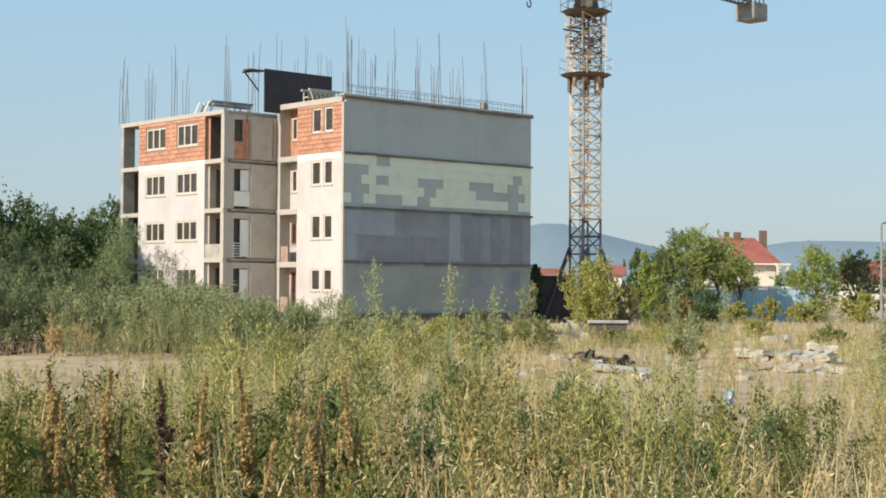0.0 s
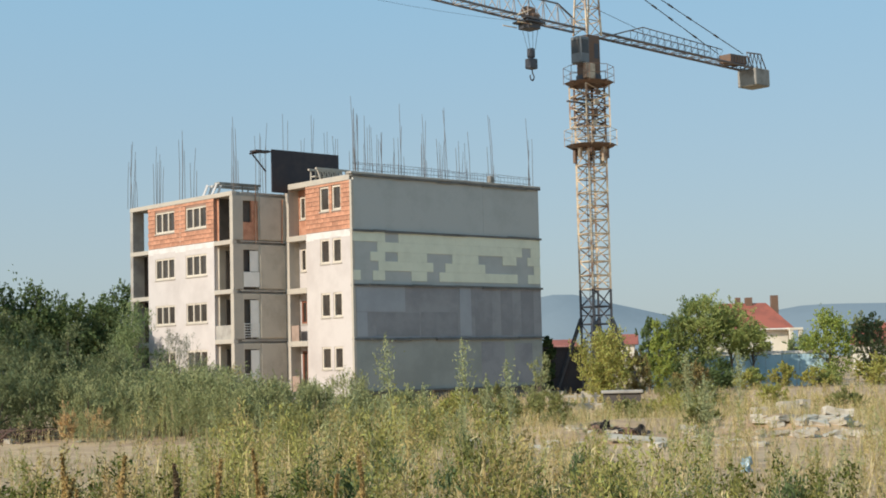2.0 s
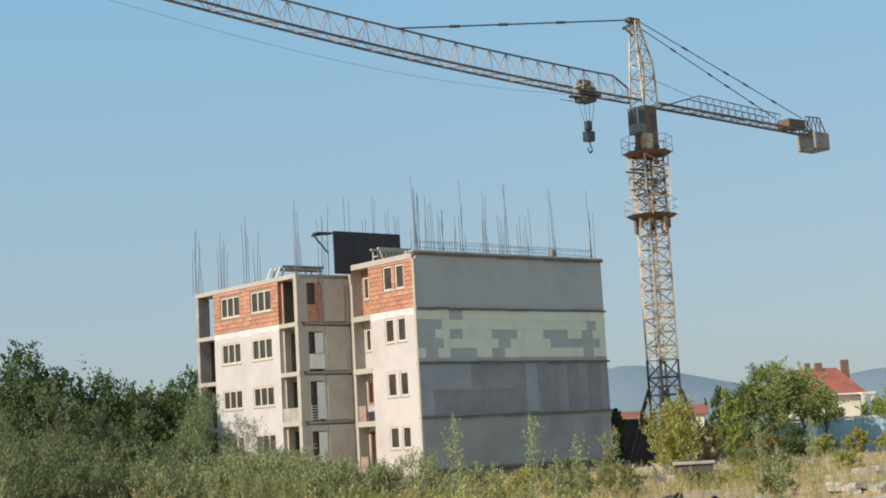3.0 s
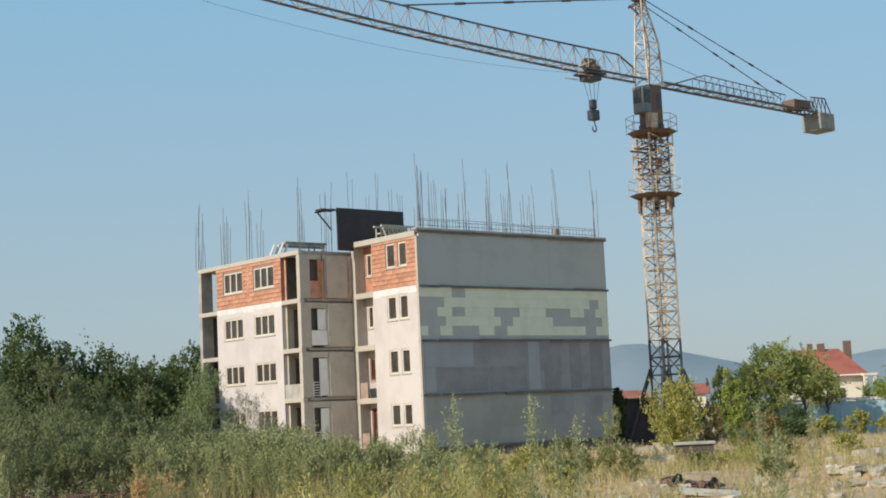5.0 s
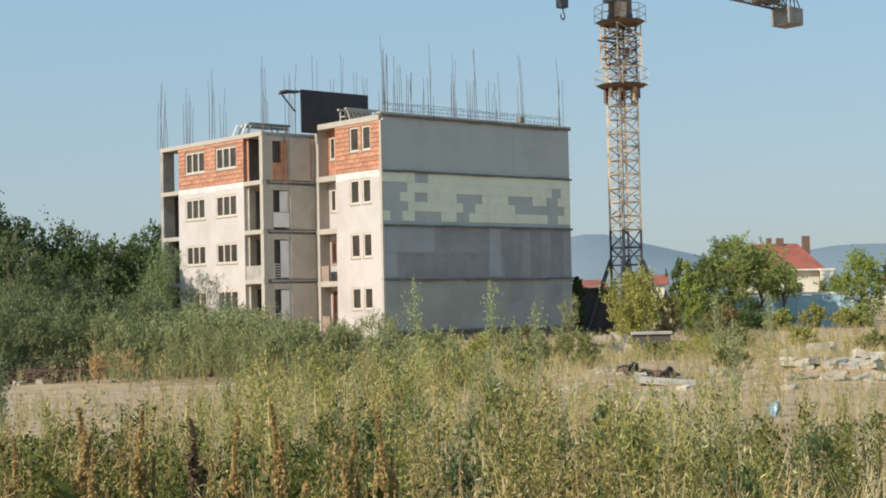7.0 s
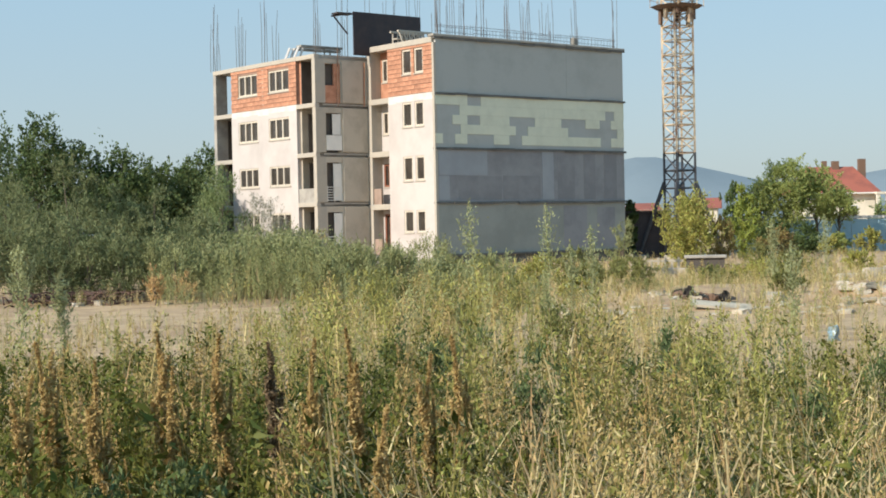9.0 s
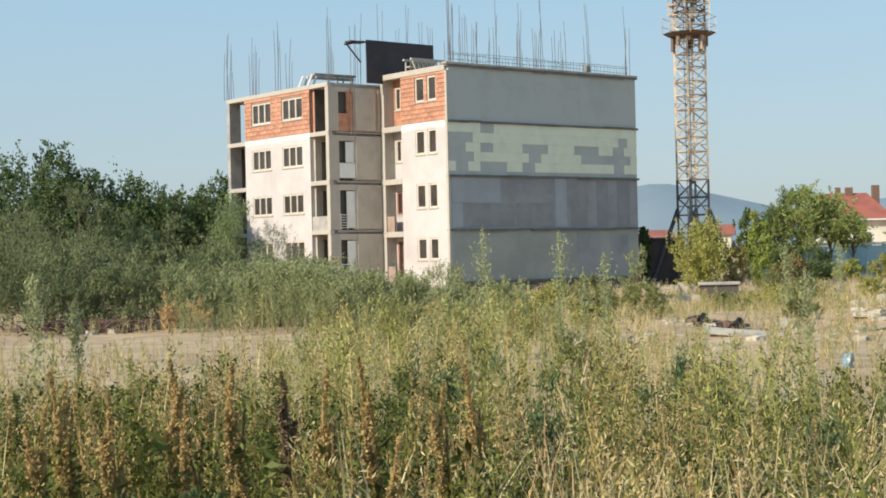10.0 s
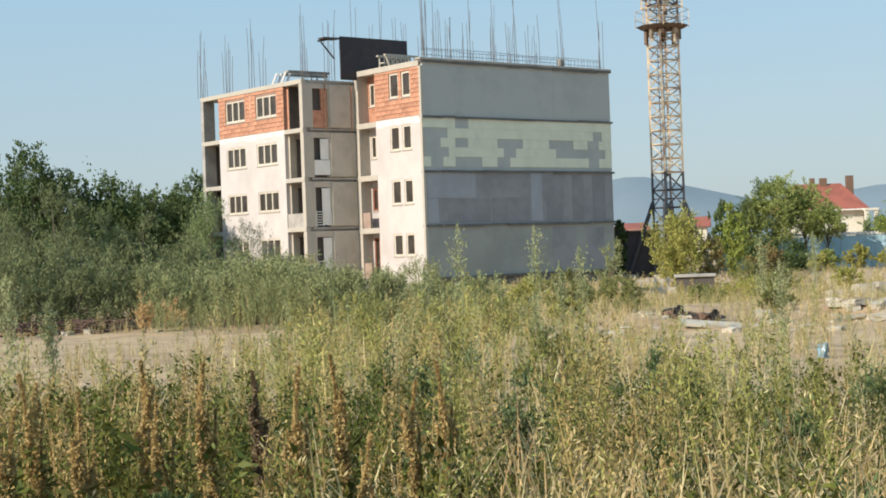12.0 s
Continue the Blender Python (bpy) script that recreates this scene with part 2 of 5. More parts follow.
# hills far behind: a ridge with real depth
def make_hills():
    verts, faces = [], []
    n = 90
    for i in range(n + 1):
        a = AZ + radians(-34 + 68 * i / n)
        deg = math.degrees(a - AZ)
        h = 46 + 21 * math.exp(-((deg - 6.3) / 2.6) ** 2) + 4 * math.exp(-((deg - 17) / 4) ** 2) - 9 * math.exp(-((deg - 11.8) / 2.3) ** 2) + 3 * noise.noise((deg * 0.35, 0, 0)) + 1.2 * noise.noise((deg * 1.7, 4, 0))
        for dist, k in ((1350, 0.0), (1420, 0.5), (1500, 1.0), (1600, 0.9), (1900, 0.0)):
            q = E0 + Vector((math.sin(a), math.cos(a), 0)) * dist
            verts.append((q.x, q.y, -2 + k * (h + 2)))
    for i in range(n):
        for j in range(4):
            a = i * 5 + j
            faces.append((a, a + 5, a + 6, a + 1))
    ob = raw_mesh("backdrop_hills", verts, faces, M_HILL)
    for p in ob.data.polygons:
        p.use_smooth = True
    tagged(ob, "hazy blue wooded hills on the horizon", "hills", kind="structure")


make_hills()

# ---- the unfinished apartment building: gable in the plane y = 0, facade in the plane x = 0 ----
W, V1, V2, D = 13.83, 5.86, 16.47, 3.43
ZR = [0.12, 2.85, 5.70, 8.55, 11.42]
ZL = [0.35, 3.02, 5.68, 8.33, 10.93]
house = thing("apartment_building", (0, 0, 0), "unfinished concrete apartment block with brick top storey in a weedy field", "building")


def facade_wall(name, material, x, t, y0, y1, z0, z1, holes, parent, label=""):
    """A wall in a plane x, pierced by holes (y0, y1, z0, z1) that stand side by side."""
    ys = sorted({y0, y1, *[v for h in holes for v in h[:2]]})
    zs = sorted({z0, z1, *[v for h in holes for v in h[2:]]})

    def solid(i, j):
        if not (0 <= i < len(ys) - 1 and 0 <= j < len(zs) - 1):
            return False
        cy, cz = (ys[i] + ys[i + 1]) / 2, (zs[j] + zs[j + 1]) / 2
        return not any(h[0] < cy < h[1] and h[2] < cz < h[3] for h in holes)

    bm = bmesh.new()
    vs = {}

    def v(k, i, j):
        if (k, i, j) not in vs:
            vs[k, i, j] = bm.verts.new((x + t * k, ys[i], zs[j]))
        return vs[k, i, j]

    for i in range(len(ys) - 1):
        for j in range(len(zs) - 1):
            if not solid(i, j):
                continue
            bm.faces.new((v(0, i, j), v(0, i, j + 1), v(0, i + 1, j + 1), v(0, i + 1, j)))
            bm.faces.new((v(1, i, j), v(1, i + 1, j), v(1, i + 1, j + 1), v(1, i, j + 1)))
            for di, dj, a, b in ((-1, 0, (i, j), (i, j + 1)), (1, 0, (i + 1, j + 1), (i + 1, j)), (0, -1, (i + 1, j), (i, j)), (0, 1, (i, j + 1), (i + 1, j + 1))):
                if not solid(i + di, j + dj):
                    bm.faces.new((v(0, *a), v(1, *a), v(1, *b), v(0, *b)))
    bmesh.ops.recalc_face_normals(bm, faces=bm.faces[:])
    return part(name, bm, material, parent, label)


def window_unit(x, y0, y1, z0, z1, lights, parent, wood=None, depth=0.09):
    """A casement window with its frame, mullions and dark panes, set into a wall whose face is at x."""
    fr = 0.10
    wood = wood or M_FRAME
    bm = boxes((x + 0.03, x + 0.03 + depth, y0, y1, z0, z0 + fr), (x + 0.03, x + 0.03 + depth, y0, y1, z1 - fr, z1), (x + 0.03, x + 0.03 + depth, y0, y0 + fr, z0 + fr, z1 - fr), (x + 0.03, x + 0.03 + depth, y1 - fr, y1, z0 + fr, z1 - fr))
    win = part("window", bm, wood, parent)
    step = (y1 - y0 - fr) / lights
    for i in range(1, lights):
        ym = y0 + fr / 2 + step * i
        part("mullion", boxes((x + 0.027, x + 0.027 + depth, ym - fr * 0.55, ym + fr * 0.55, z0 + fr, z1 - fr)), wood, win)
    for i in range(lights):
        a = y0 + fr / 2 + step * i + fr * 0.55
        b = y0 + fr / 2 + step * (i + 1) - fr * 0.55
        part("pane", boxes((x + 0.10, x + 0.108, a, b, z0 + fr, z1 - fr)), M_PANE, win, "dark dusty glass")
    part("sill", boxes((x - 0.05, x + 0.04, y0 - 0.04, y1 + 0.04, z0 - 0.06, z0)), M_BEAM, win)
    return win


BRICK_JOBS = []

# right wing
for k in range(4):
    z0, z1 = ZR[k], ZR[k + 1]
    zb = z1 - 0.30
    top = k == 3
    sill, head = (9.66, 10.93) if top else (z0 + 1.17, z0 + 2.47)
    holes = [(1.93, 2.74, sill, min(head + 0.04, zb - 0.08)), (0.92, 1.68, sill, min(head + 0.04, zb - 0.08))]
    lo = z0 + 0.02 if top else z0 - 0.30
    facade_wall("facade_panel", M_MORTAR if top else M_PLASTER, 0.03 if top else 0.0, 0.24, 0.14, 3.98, lo, zb, holes, house, "red clay block infill wall" if top else "pale base-coated wall")
    if top:
        BRICK_JOBS.append((0.03, 0.16, 3.98, lo, zb, holes))
    for a, b, c, d in holes:
        window_unit(0.03 if top else 0.0, a, b, c, d, 2 if b - a > 5 else 1, house)
    part("floor_slab", boxes((0.10, W, 0.24, V1 + 0.4, zb + 0.004, z1)), M_CONC, house)
    part("slab_edge", boxes((-0.02, 0.10, 3.98, V1 + 0.4, zb, z1), bevel=0.015), M_BEAM, house, "exposed concrete slab edge")
    if top:
        part("ring_beam", boxes((-0.03, 0.10, 0.14, 3.98, zb + 0.002, z1), bevel=0.015), M_BEAM, house, "pale concrete ring beam")
    part("column", boxes((0.0, 0.34, 5.52, 5.84, z0, zb)), M_BEAM, house)
    # loggia: back wall with a door, side wall
    bx = 0.68
    dz = z0 + 2.2
    facade_wall("loggia_wall", M_PLASTER if not top else M_BRICK, bx, 0.2, 3.98, 5.52, z0, zb, [(4.90, 5.40, z0 + (0.05 if k == 0 else 0.95), dz)], house, "plastered loggia wall")
    window_unit(bx, 4.90, 5.40, z0 + (0.95 if k else 0.05), dz, 1, house, M_FRAME if k > 1 else M_REDWOOD)
    part("loggia_side_wall", boxes((0.24, bx, 3.80, 3.98, z0, zb)), M_CONC, house)
    part("loggia_partition", boxes((0.34, bx + 0.2, 5.52, 5.80, z0, zb)), M_SHADEWALL, house, "shaded pale plaster partition")
    if k in (0, 1):
        part("parapet_board", boxes((0.06, 0.12, 4.85, 5.5, z0, z0 + 0.85)), M_PARAPET, house, "faded pink-brown parapet sheet")
part("plinth", boxes((0.05, W - 0.05, 0.06, 6.1, -1.2, 0.10)), M_LEDGE, house)
part("corner_post", boxes((-0.02, 0.14, -0.02, 0.14, -0.4, ZR[4] - 0.3)), M_BEAM, house)

# gable wall, storey by storey, with proud slab ledges
for k in range(4):
    z0, z1 = ZR[k], ZR[k + 1]
    m = (M_GABLE_LOW, M_GABLE_MID, M_GABLE_TOP, M_GABLE_TOP)[k]
    part("gable_panel", boxes((0.14, W, 0.0, 0.22, z0, z1 - 0.06)), m, house, "shaded grey insulated gable wall")
    x = 0.0
    rnd = random.Random(40 + k)
    while x < W + 0.1:
        w = rnd.uniform(0.5, 1.9)
        x1 = min(W + 0.1, x + w)
        dz = rnd.uniform(-0.035, 0.02)
        part("ledge", boxes((x, x1, -0.07 - rnd.uniform(0, 0.05), 0.2, z1 - 0.10 + dz, z1 + 0.01 + dz)), M_LEDGE, house)
        x = x1
part("coping", boxes((-0.08, W + 0.12, -0.10, 0.35, ZR[4] + 0.012, ZR[4] + 0.14), bevel=0.02), M_CONC, house)
part("base_ledge", boxes((0.0, W + 0.1, -0.12, 0.06, 0.03, 0.13)), M_LEDGE, house)
# paler sheet patches in the second storey
for x0, x1, z0, z1, m in ((0.2, 3.5, 4.25, 5.58, M_GABLE_LITE), (0.2, 0.9, 2.95, 4.22, M_GABLE_LITE), (7.45, 8.3, 2.95, 5.58, M_GABLE_LITE), (9.4, 13.7, 8.66, 11.2, M_GABLE_TOP)):
    part("board_patch", boxes((x0, x1, -0.012, 0.0, z0, z1)), m, house, "paler grey sheet")

part("primer_band", boxes((0.0, 0.2, 0.14, 3.98, 8.25, 8.566)), M_PRIMER, house, "pale primed band under the brick")
part("primer_band", boxes((-D, -D + 0.2, 7.69, 14.48, 8.09, 8.346)), M_PRIMER, house, "pale primed band under the brick")
for y0, y1, dz in ((0.2, 0.9, 0.05), (1.7, 3.2, 0.03), (3.3, 3.97, 0.09)):
    part("primer_patch", boxes((-0.004, 0.0, y0, y1, 8.25 - dz, 8.26)), M_PRIMER, house)
for y0, y1, dz in ((7.7, 8.5, 0.06), (8.9, 10.3, 0.03), (10.5, 11.6, 0.10), (12.4, 13.2, 0.04), (13.9, 14.4, 0.08)):
    part("primer_patch", boxes((-D - 0.004, -D, y0, y1, 8.09 - dz, 8.10)), M_PRIMER, house)
# rust-brown run-off streaks down the grey boards
for i, (x0, w, z0, z1) in enumerate([(1.5, 3.0, 2.96, 4.2), (4.6, 2.7, 2.96, 4.25), (8.6, 1.3, 2.96, 5.5), (10.6, 0.9, 2.96, 5.5), (12.2, 1.0, 2.96, 5.5), (9.0, 1.8, 0.3, 2.6), (11.6, 1.4, 0.3, 2.5)]):
    part("board_patch", boxes((x0, x0 + w, -0.006, 0.0, z0, z1)), M_GABLE_DARK if z0 > 1 else M_GABLE_MID, house, "darker weathered grey sheet")

# cream foam boards, half a metre high, with gaps where boards are missing
FOAM_ROWS = [(5.90, 6.41, [(0.5, 1.33), (2.15, 4.0), (5.09, 6.0), (11.96, 12.8)]), (6.415, 6.91, [(0, 1.72), (5.56, 6.44), (9.47, 13.3)]),
             (6.915, 7.40, [(0, 1.18), (2.2, 3.05), (5.12, 6.97), (8.93, 10.8), (11.9, 12.8)]), (7.405, 7.92, [(0, 1.66), (12.36, 13.07)]), (7.925, 8.44, [(2.2, 3.13)])]
for i, (z0, z1, gaps) in enumerate(FOAM_ROWS):
    x = 0.03
    edges = gaps + [(W, W + 1)]
    for a, b in edges:
        while a - x > 0.05:
            w = min(1.0 if (x > 0.2 or i % 2) else 0.5, a - x)
            off = random.uniform(-0.0015, 0.0015)
            part("foam_board", boxes((x + 0.0008, x + w - 0.0008, -0.026 + off, 0.0, z0, z1)), M_FOAM, house)
            x += w
        x = b

# left wing
WIN_L = [(11.66, 13.72), (8.42, 10.52)]
for k in range(4):
    z0, z1 = ZL[k], ZL[k + 1]
    zb = z1 - 0.24
    top = k == 3
    sill, head = ((9.19, 10.40), (6.56, 7.75), (3.98, 5.09), (1.3, 2.5))[3 - k]
    holes = [(a, b, sill, head) for a, b in WIN_L]
    lo = z0 + 0.02 if top else z0 - 0.24
    facade_wall("facade_panel", M_MORTAR if top else M_PLASTER, -D + (0.03 if top else 0), 0.24, 7.69, 14.48, lo, zb, holes, house, "red clay block infill wall" if top else "pale base-coated wall")
    if top:
        BRICK_JOBS.append((-D + 0.03, 7.69, 14.48, lo, zb, holes))
        part("tie_column", boxes((-D + 0.005, -D + 0.2, 11.0, 11.18, lo, zb)), M_BEAM, house)
    for a, b, c, d in holes:
        window_unit(-D + (0.03 if top else 0), a, b, c, d, 3, house)
    part("floor_slab", boxes((-D + 0.26, 9.0, V1 + 0.22, V2 - 0.01, zb + 0.004, z1)), M_CONC, house)
    part("slab_edge", boxes((-D - 0.02, -D + 0.26, V1 + 0.02, 7.69, zb, z1), bevel=0.015), M_BEAM, house, "exposed concrete slab edge")
    part("slab_edge", boxes((-D - 0.02, -D + 0.26, 14.48, V2, zb, z1), bevel=0.015), M_BEAM, house, "exposed concrete slab edge")
    if top:
        part("ring_beam", boxes((-D - 0.03, -D + 0.26, 7.69, 14.48, zb + 0.002, z1), bevel=0.015), M_BEAM, house, "pale concrete ring beam")
    part("corner_pier", boxes((-D, -D + 0.75, V2 - 0.3, V2, z0, zb)), M_CONC, house)
    part("corner_pier", boxes((-D, -D + 0.58, V1, V1 + 0.3, z0, zb)), M_BEAM, house)
    # loggias at both ends of the wing
    part("loggia_wall", boxes((-D + 1.55, -D + 1.75, 5.95 if k else 6.0, 9.2, z0, zb)), M_SHADEWALL, house)
    part("loggia_side_wall", boxes((-D + 0.24, -D + 1.55, 7.55, 7.69, z0, zb)), M_BRICK if top else M_SHADEWALL, house)
    # dark sheet on the side wall paints the shade of its doorway
    part("doorway_shade", boxes((-D + (0.25 if top else 0.62), -D + 1.5, 7.50, 7.55, z0 + 0.04, z0 + (2.34 if top else 2.15))), M_DARK, house, "dark sheet for the shade in a doorway")
    # no room is built here: a dark sheet paints its shade
    part("recess_shade", boxes((-2.78, -1.80, V1 + 0.202, V1 + 0.26, z0, zb)), M_DARK, house, "dark sheet for the unlit room behind the opening")
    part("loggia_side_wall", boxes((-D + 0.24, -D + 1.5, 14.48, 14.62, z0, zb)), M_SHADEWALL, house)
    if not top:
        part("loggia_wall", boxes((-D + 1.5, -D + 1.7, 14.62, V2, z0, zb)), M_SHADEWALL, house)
        part("doorway_shade", boxes((-D + 1.44, -D + 1.5, 15.0, 16.2, z0 + 0.05, z0 + 2.05)), M_DARK, house, "dark sheet for the shade in a doorway")
        # this wall is coloured dark as the shade deep in the loggia
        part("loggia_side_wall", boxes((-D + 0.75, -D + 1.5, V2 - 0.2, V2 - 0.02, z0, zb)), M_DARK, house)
    if not top and k < 2:
        part("parapet", boxes((-D + 0.06, -D + 0.14, 6.1, 7.69, z0, z0 + 0.75)), M_CONC, house, "low concrete loggia parapet")
    # wall of the step between the wings
    x0, x1 = -2.78, -1.80
    s0, s1 = z0 + 0.10, z0 + 2.12
    bm = boxes((-D + 0.58, x0, V1, V1 + 0.2, z0, zb), (x1, 0.0, V1 - 0.01, V1 + 0.2, z0, zb), (x0, x1, V1, V1 + 0.2, s1, zb))
    part("step_wall", bm, M_SHADEWALL, house, "rough brown-grey rendered wall")
    if top:
        part("window_infill", boxes((x0, x1, V1 + 0.03, V1 + 0.16, z0, z0 + 0.95), (-2.2, x1, V1 + 0.03, V1 + 0.16, z0 + 0.95, s1)), M_BRICK, house, "clay blocks below an opening")
    elif k == 2:
        part("foam_panel", boxes((x0 + 0.02, x1 + 0.02, V1 - 0.03, V1 + 0.05, z0 + 0.12, z0 + 0.92)), M_WHITE, house, "white foam panel")
    else:
        rail = bars([((x0, V1 + 0.02, z0 + 0.1 + 0.14 * i), (x1 + 0.04, V1 + 0.02, z0 + 0.1 + 0.14 * i)) for i in range(6)], 0.022)
        for xx in (x0 + 0.03, -2.3, x1):
            bar(rail, (xx, V1 + 0.02, z0), (xx, V1 + 0.02, z0 + 0.85), 0.022)
        part("railing", rail, M_WHITE, house, "white-painted slatted railing")
    if not top:
        part("opening_sheet", boxes((-2.34, x1, V1 + 0.03, V1 + 0.07, s0 + (0.85 if k == 2 else 0.0), s1 - 0.05)), M_WHITE, house, "white sheet in the right half of the opening")
    part("step_pilaster", boxes((-1.72, -0.34, V1 - 0.07, V1 - 0.012, z0 + 0.05, zb - 0.02), bevel=0.01), M_SHADEWALL, house)
    part("step_ledge", boxes((-D + 0.5, 0.0, V1 - 0.05, V1, z1 - 0.12, z1 - 0.05)), M_CONC, house)
part("plinth", boxes((-D + 0.1, 8.9, V1 + 0.1, V2 - 0.1, -1.2, ZL[0] - 0.02)), M_LEDGE, house)
part("drain_pipe", bars([((-1.99, V1 - 0.05, 8.15), (-1.97, V1 - 0.05, 11.3))], 0.035), M_RUST, house, "rusty steel pipe")
part("drain_pipe", bars([((-0.27, V1 - 0.06, 8.2), (-0.22, V1 - 0.06, 10.6))], 0.04), M_BRICK, house, "orange plastic pipe")
# added inner walls: stop light showing through, coloured dark like unlit rooms
part("inner_backing", boxes((3.2, 3.45, 4.0, V2 - 0.1, 0, 10.6)), M_DARK, house)
part("inner_backing", boxes((1.5, W - 0.3, 6.5, 6.7, 0, 11.0)), M_DARK, house)
part("rear_wall", boxes((W - 0.25, W, 0.24, 6.1, 0, 11.0)), M_CONC, house)
part("rear_wall", boxes((-1.6, 9.0, V2 - 0.25, V2 - 0.02, 0, ZL[3])), M_CONC, house)

# roof: dark formwork box over the stair core, prop table, boards
part("formwork_panel", boxes((-1.05, 3.55, 5.55, 5.63, 10.95, 13.30)), M_PLY, house, "dark stained plywood formwork")
part("formwork_brace", bars([((-1.2, 5.6, 13.2), (-2.2, 6.0, 13.02)), ((-2.0, 6.0, 13.0), (-1.2, 5.9, 12.1))], 0.05), M_PLY, house)
part("formwork_flap", boxes((-2.1, -1.1, 5.5, 6.1, 13.12, 13.2)), M_PLY, house)
tb = boxes((0.05, 2.3, 3.0, 3.14, 12.0, 12.1), (0.05, 2.3, 3.65, 3.79, 12.0, 12.1), (0.1, 2.2, 3.2, 3.6, 11.62, 11.68))
for i in range(7):
    bar(tb, (0.35 + 0.3 * i, 3.05, 11.45), (0.1 + 0.33 * i, 3.07, 12.08), 0.055)
    bar(tb, (0.2 + 0.33 * i, 3.72, 11.45), (0.2 + 0.33 * i, 3.72, 12.08), 0.05)
part("prop_table", tb, M_BEAM, house, "timber shuttering props")
part("shuttering_bench", boxes((-2.5, 0.3, 8.5, 9.0, 11.62, 11.74), (-2.3, 0.7, 9.3, 9.8, 11.56, 11.66), bevel=0.01), M_BALLAST, house, "weathered boards on trestles")
for i, yy in enumerate((8.6, 9.5)):
    for xx, lean in ((-2.95, 0.35), (-2.6, 0.3), (-0.9, 0.0), (0.1, 0.0)):
        part("trestle_leg", bars([((xx, yy, 10.9), (xx + lean, yy, 11.64))], 0.075 if lean else 0.05), M_PRIMER if lean else M_BALLAST, house)


def rebar(x, y, z, h, rnd):
    lean = Vector((rnd.gauss(0, 0.02), rnd.gauss(0, 0.02), 1))
    p = Vector((x, y, z - 0.05))
    q = p + lean * h * 0.55
    e = q + (lean + Vector((rnd.gauss(0, 0.03), rnd.gauss(0, 0.03), 0))) * h * 0.45
    part("rebar", tube(bmesh.new(), (p, q, e), (0.016, 0.014, 0.011)), M_REBAR, house)


# column starters along the gable, along the wing's front and in the middle: place and top
GABLE_BARS = [(0.58, 15.7), (0.9, 14.7), (1.47, 14.7), (2.56, 13.9), (3.43, 13.7), (3.93, 15.6), (5.52, 15.2), (6.61, 13.9), (7.09, 15.7), (8.21, 13.9), (8.99, 14.5), (10.69, 15.6), (13.75, 15.7)]
WING_BARS = [(16.9, 15.0), (16.4, 13.9), (13.97, 14.4), (13.59, 13.5), (11.24, 15.0), (10.07, 13.8), (6.1, 15.0), (5.95, 12.9)]
CORE_BARS = [(0.48, 14.8), (0.97, 15.4), (2.23, 16.1), (2.55, 15.7), (3.65, 14.8), (4.29, 16.2), (5.21, 15.2), (5.37, 15.3), (6.05, 15.1)]
rnd = random.Random(31)


def starters(x, y, z, top, count):
    """The bars that rise out of one column: the first to its full height, the rest cut shorter round it."""
    rebar(x, y, z, top - z, rnd)
    for j in range(count):
        a = 2.1 * j + x
        rebar(x + 0.17 * math.cos(a), y + 0.17 * math.sin(a), z, (top - z) * rnd.choice((0.3, 0.55, 0.7, 0.85, 0.96)), rnd)


for x, top in GABLE_BARS:
    starters(x, 0.55, 11.5, top, 3 if top > 15 else 1)
for y, top in WING_BARS:
    starters(-3.15, y, 11.0, top, 3 if top > 14.9 else 2)
for x, top in CORE_BARS:
    starters(x, 9.0, 11.0, top, 2)
for x, top in ((4.63, 16.0), (5.76, 15.3), (6.58, 14.9), (10.03, 15.9), (11.2, 14.7), (13.1, 14.8)):
    starters(x, 5.5, 11.3, top, 2)
# low starter cage along the gable edge
cage = bmesh.new()
rnd = random.Random(5)
x = 0.5
while x < 13.6:
    hh = rnd.uniform(0.45, 0.72)
    bar(cage, (x, 0.35, 11.5), (x + rnd.uniform(-0.04, 0.04), 0.35, 11.5 + hh), 0.012)
    x += rnd.uniform(0.15, 0.32)
for zz in (11.75, 11.98, 12.1):
    for i in range(5):
        bar(cage, (0.4 + 2.65 * i, 0.37, zz + rnd.uniform(-0.05, 0.05)), (3.05 + 2.65 * i, 0.37, zz + rnd.uniform(-0.05, 0.05)), 0.012)
part("starter_cage", cage, M_REBAR, house, "thin steel mesh upstand")
part("bucket", boxes((10.1, 10.5, 0.1, 0.4, 11.57, 12.0), bevel=0.05), M_BALLAST, house)

# ---- tower crane, its jib along -x ----
CX, CY = 17.4, -1.0
MW = 0.64
crane = thing("tower_crane", (CX, CY, ground_z(CX, CY)), "faded yellow tower crane with lattice mast beside the building", "crane")
C0 = -ground_z(CX, CY)
TURN = Matrix.Rotation(radians(-12), 3, "Z")


def mast_section(z0, z1, material, panels, w=MW, chord=0.08, lace=0.042, label=""):
    bm = bmesh.new()
    cor = [TURN @ Vector((sx * w, sy * w, 0)) for sx, sy in ((-1, -1), (1, -1), (1, 1), (-1, 1))]
    up = Vector((0, 0, 1))
    for c in cor:
        bar(bm, c + up * z0, c + up * z1, chord)
    st = (z1 - z0) / panels
    for p in range(panels):
        a, b = z0 + p * st, z0 + (p + 1) * st
        for i in range(4):
            c, d = cor[i], cor[(i + 1) % 4]
            bar(bm, c + up * a, d + up * a, lace)
            bar(bm, c + up * a, d + up * b, lace) if p % 2 == 0 else bar(bm, d + up * a, c + up * b, lace)
            if p % 2 == 0:
                bar(bm, c + up * (a + st / 2), (c + d) / 2 + up * (a + st / 2), lace * 0.7)
    return part("mast_section", bm, material, crane, label)


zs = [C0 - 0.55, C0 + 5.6]
